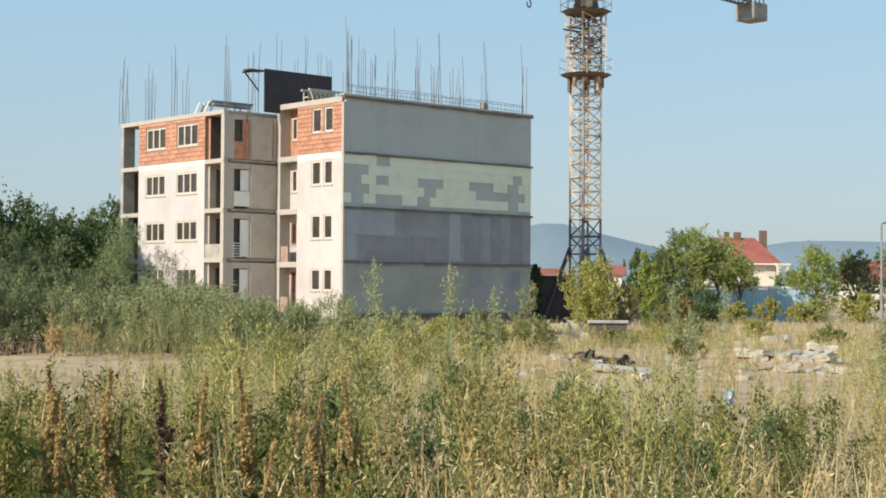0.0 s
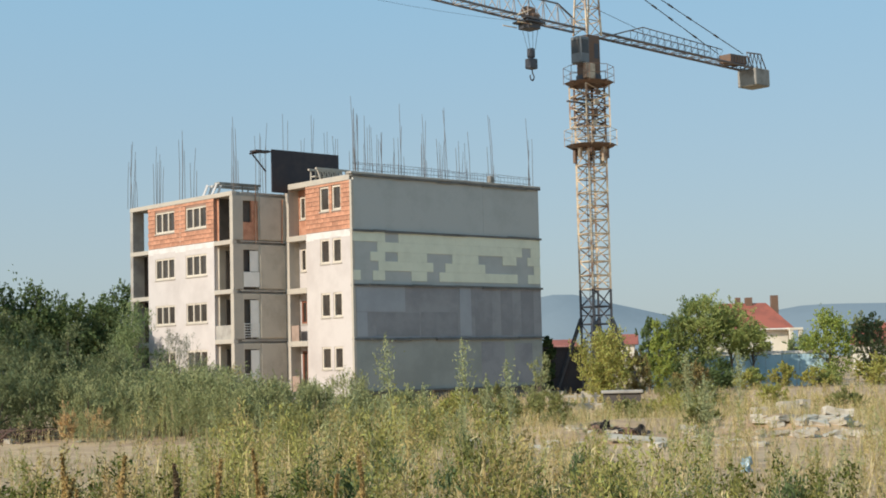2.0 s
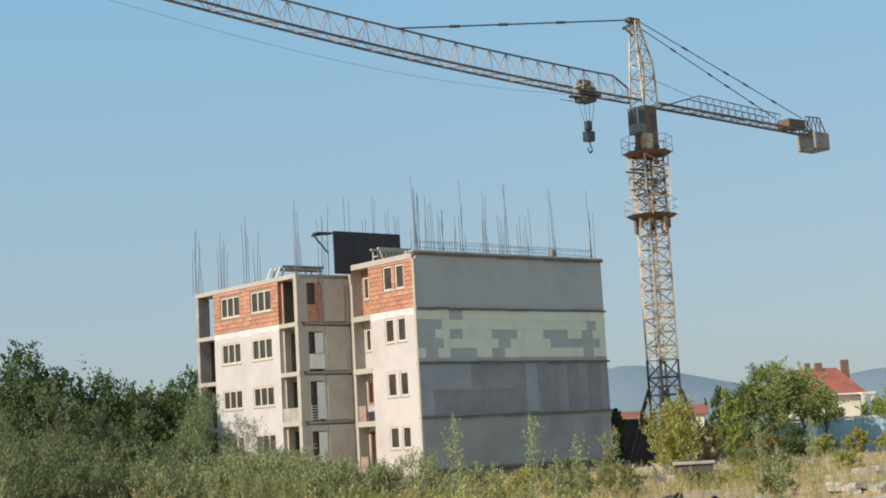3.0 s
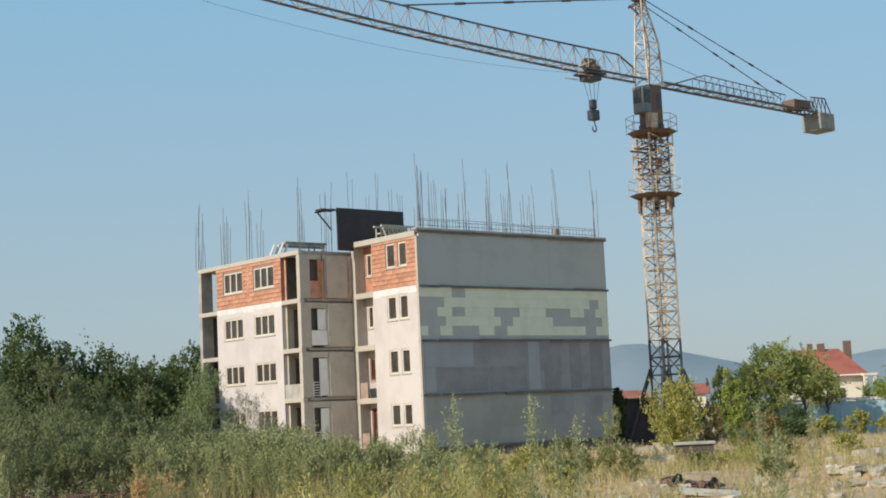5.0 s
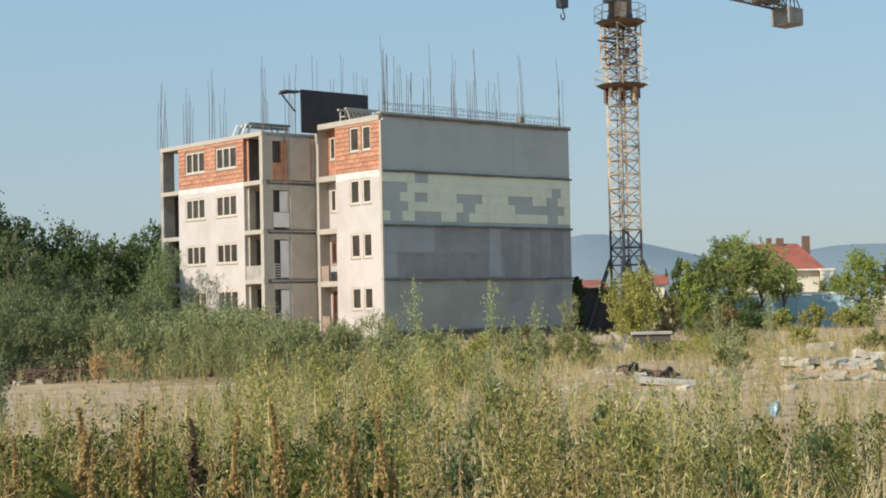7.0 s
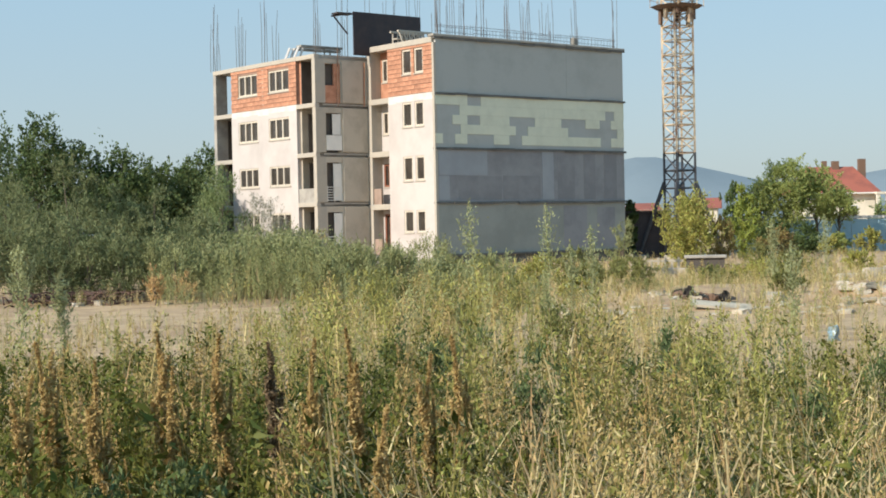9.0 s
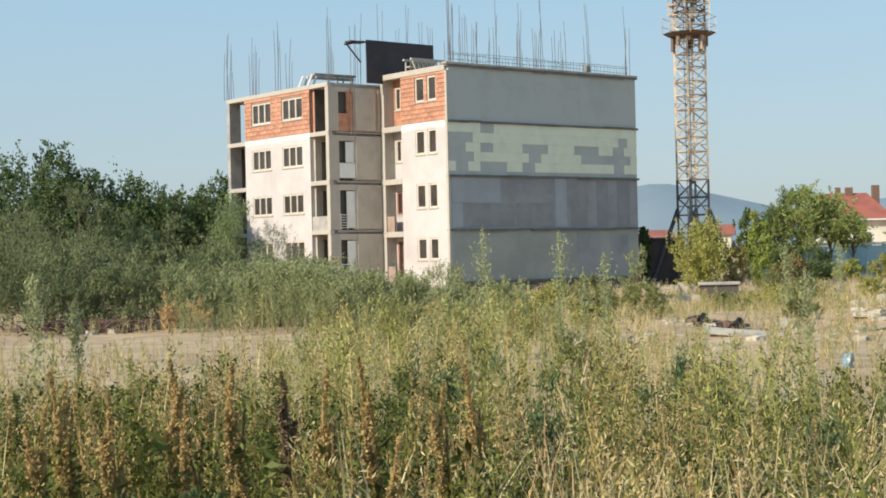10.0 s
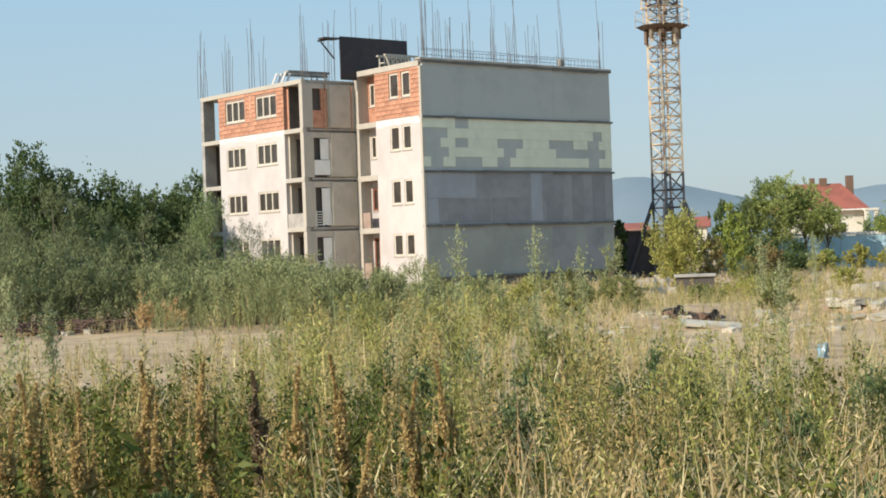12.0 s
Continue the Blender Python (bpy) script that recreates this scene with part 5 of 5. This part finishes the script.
def stamp(templates, pos, scale, rng):
    """Copies of the templates, turned, tilted and scaled, as one array of quads."""
    out = []
    which = rng.integers(0, len(templates), len(pos))
    for i, t in enumerate(templates):
        sel = which == i
        n = int(sel.sum())
        if not n:
            continue
        a = rng.uniform(0, 2 * np.pi, n)
        ca, sa = np.cos(a)[:, None, None], np.sin(a)[:, None, None]
        sc = scale[sel][:, None, None]
        x, y, z = t[None, :, :, 0], t[None, :, :, 1], t[None, :, :, 2]
        tx, ty = rng.normal(0, 0.10, n)[:, None, None], rng.normal(0, 0.10, n)[:, None, None]
        X = (x * ca - y * sa + tx * z) * sc
        Y = (x * sa + y * ca + ty * z) * sc
        o = np.stack([X, Y, z * sc], axis=-1) + pos[sel][:, None, None, :]
        out.append(o.reshape(-1, 4, 3))
    return np.concatenate(out) if out else np.zeros((0, 4, 3))


def stand_height(d, k):
    """Usual height of the weeds at d metres ahead, k = sideways over ahead."""
    if d < 10:
        return 1.05 - (0.15 if k > 0.15 else 0)
    if d < 16:
        return 0.72 if k < -0.13 else 0.85 if k < 0.09 else 0.68
    if d < 31:
        if k < 0.085:
            return (0.45 + (0.55 if d < 24 else 0.62) * smooth(-0.20, -0.07, k)) * (1 - 0.4 * smooth(0.02, 0.085, k))
        if k < 0.185:
            return 0.08 if d > 25.5 and k > 0.13 else (0.68 if k < 0.13 else 0.45) if d < 27 else 0.55 if k < 0.13 else 0.4
        if k < 0.235:
            return 0.72
        if k < 0.315:
            return 0.42
        return 0.8
    if d < 42:
        if k < 0.08:
            return 0.95 * smooth(-0.155, -0.05, k) * (1 - 0.55 * smooth(0.0, 0.08, k))
        if k < 0.19:
            return 0.6 if k < 0.115 else 0.12 if d < 34.8 else 0.5
        if k < 0.235:
            return 0.7
        if k < 0.31:
            return 0.34
        return 0.7
    return 0.6


SPECIES = {"green": [], "silvery": [], "yellow": [], "broad": [], "straw": [], "dock": [], "brown": []}


def sow(d0, d1, per_m2, band, seed):
    rng = np.random.default_rng(seed)
    area = 0.78 * (d1 * d1 - d0 * d0) / 2
    for _ in range(int(area * per_m2)):
        d = math.sqrt(rng.uniform(d0 * d0, d1 * d1))
        k = rng.uniform(-0.40, 0.40)
        if d > 46 and k < -0.13:
            continue
        p = spot(d, k * d)
        if p.x > -4.0 and p.y > -0.6 and p.x < 14.5 and p.y < 17 and (p.x > -0.3 or p.y > 5.2):
            continue
        h = stand_height(d * (1 + 0.06 * noise.noise((p.x * 0.5, p.y * 0.5, 31))), k + 0.045 * noise.noise((p.x * 0.45, p.y * 0.45, 40)))
        if h < 0.1 or rng.random() > min(1.0, 0.25 + h):
            continue
        patch = noise.noise((p.x * 0.35, p.y * 0.35, 11)) * 0.6 + noise.noise((p.x * 0.9, p.y * 0.9, 5)) * 0.4
        dry = noise.noise((p.x * 0.25 + 9, p.y * 0.25, 2))
        u = rng.random()
        if d < 11:
            u = min(0.999, max(0.0, 0.45 * u + 0.275 + 0.75 * noise.noise((p.x * 1.1, p.y * 1.1, 55))))
            left = k < -0.02
            straw_patch = noise.noise((p.x * 1.3, p.y * 1.3, 21)) + (0.0 if left else 0.22)
            if u < (0.47 if left else 0.22):
                sp = "broad"
            elif u < (0.54 if left else 0.24):
                sp = "dock"
            elif u < (0.68 if left else 0.31):
                sp = "brown"
            elif straw_patch > (0.2 if left else 0.08):
                sp = "straw" if u < 0.85 else "yellow"
            elif u < (0.86 if left else 0.66) - 0.4 * dry:
                sp = "green"
            else:
                sp = "yellow"
        elif d < 42:
            sp = "green" if u < (0.54 if k < 0.05 else 0.44) + 0.9 * patch else "yellow" if u < 0.74 + 0.5 * patch else "straw"
            if sp == "green" and d > 13.5 and rng.random() < 0.5:
                sp = "silvery"
            if k < -0.12 and d < 34 and u > 0.4:
                sp = "brown" if u > 0.74 else "straw"
            elif h < 0.6 and u > 0.35:
                sp = "straw" if u > 0.55 else "yellow"
        else:
            sp = "straw" if u < 0.64 + 0.8 * dry else "yellow" if u < 0.78 else "green"
        hh = h * (rng.uniform(0.6, 1.08) if rng.random() < 0.88 else rng.uniform(1.08, 1.3)) * (1 + 0.25 * patch)
        if d < 20:
            hh = min(hh, h * 1.12) * (1 + 0.34 * noise.noise((p.x * 1.9, p.y * 1.9, 61)))
        if 14 < d < 23.4 and abs(k - 0.23) < 0.014:
            hh = min(hh, 0.4)
        if sp == "straw":
            hh *= 0.85
        if sp == "broad":
            hh = min(hh, 0.98) * 0.92
        if sp in ("dock", "brown"):
            hh = min(hh, 1.0) * 0.94
        SPECIES[sp].append((p.x, p.y, ground_z(p.x, p.y) - 0.02, hh, band))


sow(3.7, 11.0, 19, 0, 1)
sow(11.0, 13.5, 7.0, 0, 6)
sow(13.5, 31.0, 5.2, 1, 2)
sow(31.0, 46.0, 3.9, 1, 3)
sow(46.0, 92.0, 1.2, 2, 4)
sow(92.0, 135.0, 0.7, 2, 5)



def sow_thicket(seed):
    """Bushy weeds along the far edge of the track, up against the shrubs."""
    rng = np.random.default_rng(seed)
    for _ in range(680):
        d = rng.uniform(40.2, 47.0)
        k = rng.uniform(-0.21, 0.02)
        p = spot(d, k * d)
        tall = smooth(-0.20, -0.13, k)
        h = (0.5 + 0.6 * tall) * rng.uniform(0.65, 1.3) + 0.12 * (d - 40.2)
        if k > -0.10:
            h *= 0.55
        u = rng.random()
        sp = "silvery" if u < 0.9 else "yellow" if u < 0.95 else "straw"
        SPECIES[sp].append((p.x, p.y, ground_z(p.x, p.y) - 0.02, h, 1))


sow_thicket(8)


def sow_grass(seed):
    """Short dry grass that fills the gaps between the weeds, thin on the bare patches."""
    rng = np.random.default_rng(seed)
    for i in range(6600):
        rough = i >= 4000
        d = rng.uniform(34.5, 64.0) if rough else math.sqrt(rng.uniform(11.0 ** 2, 66.0 ** 2))
        k = rng.uniform(-0.04, 0.36) if rough else rng.uniform(-0.40, 0.40)
        p = spot(d, k * d)
        if p.x > -4.0 and -0.6 < p.y < 17 and p.x < 14.5 and (p.x > -0.3 or p.y > 5.2):
            continue
        track = 32.5 < d < 42.5 and k < -0.12
        bare = (26 < d < 33.5 and 0.13 < k < 0.19) or track
        tuft = noise.noise((p.x * 0.6, p.y * 0.6, 17))
        if (bare and tuft < 0.3) or tuft < -0.25:
            continue
        if 14 < d < 23.4 and abs(k - 0.23) < 0.012:
            continue
        h = rng.uniform(0.2, 0.5) * (1 + 0.6 * tuft) * (0.6 if bare else 1.0)
        u = rng.random() + 0.7 * noise.noise((p.x * 0.3, p.y * 0.3, 23))
        sp = "straw" if u < 0.62 else "yellow" if u < 0.85 else "green"
        SPECIES[sp].append((p.x, p.y, ground_z(p.x, p.y) - 0.02, h, 1 if d < 46 else 2))


sow_grass(14)


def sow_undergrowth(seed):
    """Low dark green leafy plants filling the foot of the stand next to the walk, darkened further as its shade."""
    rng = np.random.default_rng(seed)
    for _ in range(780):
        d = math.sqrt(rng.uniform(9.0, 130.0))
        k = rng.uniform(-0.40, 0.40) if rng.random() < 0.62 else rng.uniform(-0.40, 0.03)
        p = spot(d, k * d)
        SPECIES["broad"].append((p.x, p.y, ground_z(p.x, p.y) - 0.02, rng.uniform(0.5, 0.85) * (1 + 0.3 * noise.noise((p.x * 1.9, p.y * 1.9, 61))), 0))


sow_undergrowth(9)

TEMPL = {
    "green": [[weed_template(300 + i, 1.0, 18, 300, 0.030, 0.0088, 0.25, 110) for i in range(5)], [weed_template(310 + i, 1.0, 6, 52, 0.068, 0.019, 0.36, 14) for i in range(5)], [weed_template(320 + i, 1.0, 9, 40, 0.12, 0.04, 0.35) for i in range(3)]],
    "silvery": [[weed_template(325 + i, 1.0, 6, 52, 0.068, 0.019, 0.36, 14) for i in range(5)]] * 3,
    "yellow": [[weed_template(330 + i, 1.0, 13, 150, 0.028, 0.0088, 0.19, 100) for i in range(5)], [weed_template(340 + i, 1.0, 5, 40, 0.065, 0.018, 0.28, 14) for i in range(5)], [weed_template(350 + i, 1.0, 9, 38, 0.12, 0.04, 0.3) for i in range(3)]],
    "broad": [[weed_template(360 + i, 1.0, 11, 140, 0.045, 0.018, 0.25) for i in range(5)]] * 3,
    "brown": [[weed_template(365 + i, 1.0, 12, 110, 0.032, 0.012, 0.19, 80) for i in range(5)], [weed_template(365 + i, 1.0, 7, 46, 0.05, 0.015, 0.24, 16) for i in range(5)]] * 2,
    "straw": [[straw_template(370 + i, 1.0, 16, 0.0045) for i in range(5)], [straw_template(380 + i, 1.0, 7, 0.009) for i in range(4)], [straw_template(390 + i, 1.0, 6, 0.02) for i in range(3)]],
}
LABELS = {"silvery": ("silvery_mugwort_weeds", M_MUGWORT, "silvery grey-green mugwort weeds beside the dirt track"), "green": ("mugwort_weeds", M_WEED, "dense grey-green mugwort weeds covering the field"), "yellow": ("yellowing_weeds", M_WEEDY, "yellowing seeding weeds covering the field"), "broad": ("broadleaf_weeds", M_BROAD, "broad-leaved green weeds in the foreground field"), "brown": ("dried_weeds", M_DOCK, "dried rust-brown seeding weeds in the foreground"), "straw": ("dry_grass", M_STRAW, "dry straw-coloured grass in the field")}
srng = np.random.default_rng(99)
for sp, (name, material, label) in LABELS.items():
    rows = np.array(SPECIES[sp])
    chunks = []
    for band in range(3):
        r = rows[rows[:, 4] == band]
        if len(r):
            chunks.append(stamp(TEMPL[sp][band], r[:, :3], r[:, 3], srng))
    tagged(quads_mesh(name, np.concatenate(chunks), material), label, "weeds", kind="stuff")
DOCKS = [dock_template(400 + i, 1.0, 420) for i in range(4)]
rows = np.array(SPECIES["dock"])
tagged(quads_mesh("dock_seed_spikes", stamp([t[0] for t in DOCKS], rows[:, :3], rows[:, 3] * 1.02, np.random.default_rng(5)), M_DOCK), "rust-brown dock seed spikes among weeds", "weeds", kind="stuff")
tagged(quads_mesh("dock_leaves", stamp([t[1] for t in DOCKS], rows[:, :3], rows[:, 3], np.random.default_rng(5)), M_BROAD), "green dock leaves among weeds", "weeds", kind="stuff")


# deep green mugwort clumps that stand out among the paler weeds
for i, (d, k, top, r) in enumerate([(11.0, 0.118, 0.72, 0.30), (10.2, 0.135, 0.60, 0.26), (8.4, 0.03, 0.80, 0.22), (7.2, 0.12, 0.62, 0.26), (6.2, 0.135, 0.50, 0.28), (9.0, 0.06, 0.74, 0.22), (12.0, 0.19, 0.55, 0.30), (8.0, 0.215, 0.62, 0.24), (6.0, 0.245, 0.55, 0.24), (10.0, 0.26, 0.60, 0.28), (13.0, -0.01, 0.72, 0.34), (12.2, -0.055, 0.78, 0.30), (9.5, -0.03, 0.80, 0.24), (6.6, -0.03, 0.70, 0.24), (5.6, -0.20, 0.62, 0.26), (5.4, -0.115, 0.66, 0.24), (5.8, -0.27, 0.60, 0.26), (4.9, 0.08, 0.40, 0.24), (13.5, 0.08, 0.62, 0.3), (17.0, 0.05, 0.55, 0.4), (22.0, -0.02, 0.65, 0.5), (26.0, -0.06, 0.75, 0.5), (29.0, 0.02, 0.6, 0.5)]):
    tree("mugwort_clump", d, k * d, top, r, M_DEEP if d < 14 else M_OLIVE, 400 + i, 3600, 0.034 if d < 14 else 0.055, 0.3, 0.0, 24, "deep green mugwort clump among paler weeds", "bush", "mugwort clumps", 0.9, 1.3)


# single dock plants that stand out in front
def dock_plant(d, s, top, dark, i):
    p = spot(d, s)
    gz = ground_z(p.x, p.y)
    t = thing("dock_plant", (p.x, p.y, gz), "dried dark brown dock seed spike" if dark else "dried rust-brown dock seed spike", "plant", "dock plants")
    for a, b, sc in ((0, 0, 1.0),) if dark else ((0, 0, 1.0), (0.05, 0.02, 0.84)):
        sd_, lv = dock_template(700 + i * 3 + int(sc * 10), 1.0, 2000)
        o = quads_mesh("seed_spike", sd_ * np.array([1.0, 1.0, 1]) * (top - gz) * sc + np.array([a, b, 0]), M_DOCKDARK if dark else M_DOCK)
        o.parent = t
        if sc == 1.0:
            o = quads_mesh("leaves", lv * (top - gz), M_BROAD)
            o.parent = t


for i, (d, s, top, dark) in enumerate([(6.0, -1.55, 1.0, 0), (6.0, -1.24, 0.97, 0), (6.2, -1.33, 1.10, 0), (6.2, -1.10, 1.08, 0), (6.0, -0.84, 1.06, 1), (6.0, -0.70, 1.07, 0), (6.5, -0.57, 1.08, 0), (6.0, -0.25, 1.0, 0), (6.2, -0.11, 1.06, 0), (5.0, -0.37, 0.92, 0), (6.4, -1.85, 1.05, 0), (5.6, -1.72, 0.98, 0)]):
    dock_plant(d, s, top, dark, i)


# tall single weeds that rise above the rest
def tall_weed(d, s, top, i):
    p = spot(d, s)
    gz = ground_z(p.x, p.y)
    h = top - gz
    t = thing("tall_weed", (p.x, p.y, gz), "tall single grey-green weed with feathery top", "plant", "tall weeds")
    q = weed_template(900 + i, 1.0, 34, 380, 0.078 / h, 0.024 / h, 0.11 if i < 6 else 0.16, 150)
    o = quads_mesh("stalk_and_leaves", q * np.array([h, h, h]), M_TALL)
    o.parent = t


for i, (d, s, top) in enumerate([(30, -0.18, 1.95), (30, 1.33, 1.85), (30, 2.2, 1.45), (30, 0.55, 1.0), (30, 1.8, 1.15), (28, -0.8, 1.15), (40, 7.7, 1.5), (45, 10.2, 1.6), (26, 5.3, 1.1), (20, -6.1, 1.35), (20.5, -5.7, 0.95), (24, 8.0, 1.0)]):
    tall_weed(d, s, top, i)

# bent dry straws near the camera
tuft = random.Random(12)
tag_pos = []
for _ in range(54):
    d, k = tuft.uniform(3.9, 7.0), tuft.uniform(-0.10, 0.36)
    p = spot(d, k * d)
    tag_pos.append((p.x, p.y, ground_z(p.x, p.y) - 0.02))
tag_pos = np.array(tag_pos)
tag_size = np.array([tuft.uniform(0.85, 1.12) for _ in tag_pos])
tagged(quads_mesh("bent_straw", stamp([straw_template(950 + i, 1.0, 18, 0.0048, 2.3) for i in range(3)], tag_pos, tag_size, np.random.default_rng(3)), M_STRAW), "bent dry straw stalks in the foreground", "grass", kind="stuff")

# golden dried grass bunches that lean over in the foreground
bunches = []
for i, (d, k, h, bend) in enumerate([(4.9, 0.189, 1.0, 1.3), (4.6, 0.208, 0.85, 1.9), (5.0, 0.199, 0.9, 1.6), (5.2, 0.044, 0.95, 1.5), (5.6, 0.014, 0.95, 1.7), (5.0, 0.059, 0.85, 1.3), (4.7, -0.004, 0.8, 2.0), (6.2, 0.10, 0.95, 1.2), (6.0, 0.27, 1.0, 1.3), (6.6, 0.155, 0.95, 1.4), (4.5, 0.13, 0.75, 2.0), (7.4, 0.235, 0.95, 1.2), (7.0, 0.03, 1.0, 1.0), (5.4, 0.305, 0.9, 1.6), (5.2, -0.03, 0.85, 1.6), (8.0, -0.19, 0.95, 1.0), (8.4, -0.235, 1.0, 1.0), (8.2, -0.27, 0.9, 1.2)]):
    p = spot(d, k * d)
    at = np.array([p.x, p.y, ground_z(p.x, p.y) - 0.02])
    bunches.append(straw_template(1500 + 7 * i, h, 26, 0.0055, bend) + at)
    bunches.append(straw_template(1501 + 7 * i, h * 0.8, 14, 0.008, bend) + at)
tagged(quads_mesh("dried_grass_bunches", np.concatenate(bunches), M_GOLD), "bunches of golden dried grass stalks leaning over", "grass", kind="stuff")

# dried bush and brush heap beside the track
tree("dry_bush", 41.6, -8.85, 0.6, 0.36, M_GOLD, 160, 1300, 0.10, 0.16, 0.0, 24, "dried golden-tan bush at the edge of the track", "bush", "", 0.8, 1.2)
tree("dry_bush", 42.0, -8.1, 0.45, 0.4, M_GOLD, 161, 900, 0.10, 0.16, 0.0, 18, "dried golden-tan bush at the edge of the track", "bush", "", 0.8, 1.2)
M_TWIG = mat("dead_brown_twig", (0.10, 0.058, 0.045), 0.9, 0.3, 3, 30, 0.3)


def brush_heap(d, s, seed):
    rnd = random.Random(seed)
    p = spot(d, s)
    t = thing("brush_heap", (p.x, p.y, ground_z(p.x, p.y)), "heap of dead brown branches under the shrubs", "brush heap")
    for _ in range(60):
        a = Vector((rnd.gauss(0, 0.7), rnd.gauss(0, 0.5), rnd.uniform(0.0, 0.3)))
        q = a + Vector((rnd.gauss(0, 0.5), rnd.gauss(0, 0.5), rnd.uniform(0.0, 0.22)))
        part("branch", tube(bmesh.new(), (a, a.lerp(q, 0.5) + Vector((0, 0, 0.06)), q), (0.035, 0.025, 0.012)), M_TWIG, t)


brush_heap(43.2, -12.3, 3)
brush_heap(43.4, -10.9, 4)

# ---- clay blocks of the top storey ----
BLOCK = {}


def block_mesh(w, h):
    key = (round(w, 2), round(h, 2))
    if key not in BLOCK:
        bm = boxes((-0.035, 0.0, 0, key[0], 0, key[1]))
        me = bpy.data.meshes.new("brick")
        bm.to_mesh(me)
        bm.free()
        me.materials.append(M_BRICK)
        BLOCK[key] = me
    return BLOCK[key]


rnd = random.Random(77)
for x, y0, y1, z0, z1, holes in BRICK_JOBS:
    wall = new("brick_infill", bpy.data.meshes.new("brick_infill"))
    seat_bm = boxes((x + 0.002, x + 0.02, y0, y1, z0, z0 + 0.02))
    seat_bm.to_mesh(wall.data)
    seat_bm.free()
    wall.data.materials.append(M_MORTAR)
    wall.parent = house
    hc, wc = 0.24, 0.50
    row = 0
    z = z0 + 0.02
    while z < z1 - 0.03:
        hh = min(hc - 0.032, z1 - z - 0.01)
        y = y0 + (0.0 if row % 2 else -wc / 2)
        while y < y1:
            spans = [(max(y, y0), min(y + wc - 0.007, y1))]
            for a, b, c, d in holes:
                if z + hh > c - 0.05 and z < d + 0.02:
                    nxt = []
                    for p, q in spans:
                        if q <= a or p >= b:
                            nxt.append((p, q))
                        else:
                            if p < a:
                                nxt.append((p, a))
                            if q > b:
                                nxt.append((b, q))
                    spans = nxt
            for p, q in spans:
                if q - p > 0.05:
                    b_ob = new("brick", block_mesh(q - p, hh))
                    b_ob.parent = wall
                    b_ob.location = (x + rnd.uniform(-0.004, 0.004), p, z)
            y += wc
        z += hc
        row += 1
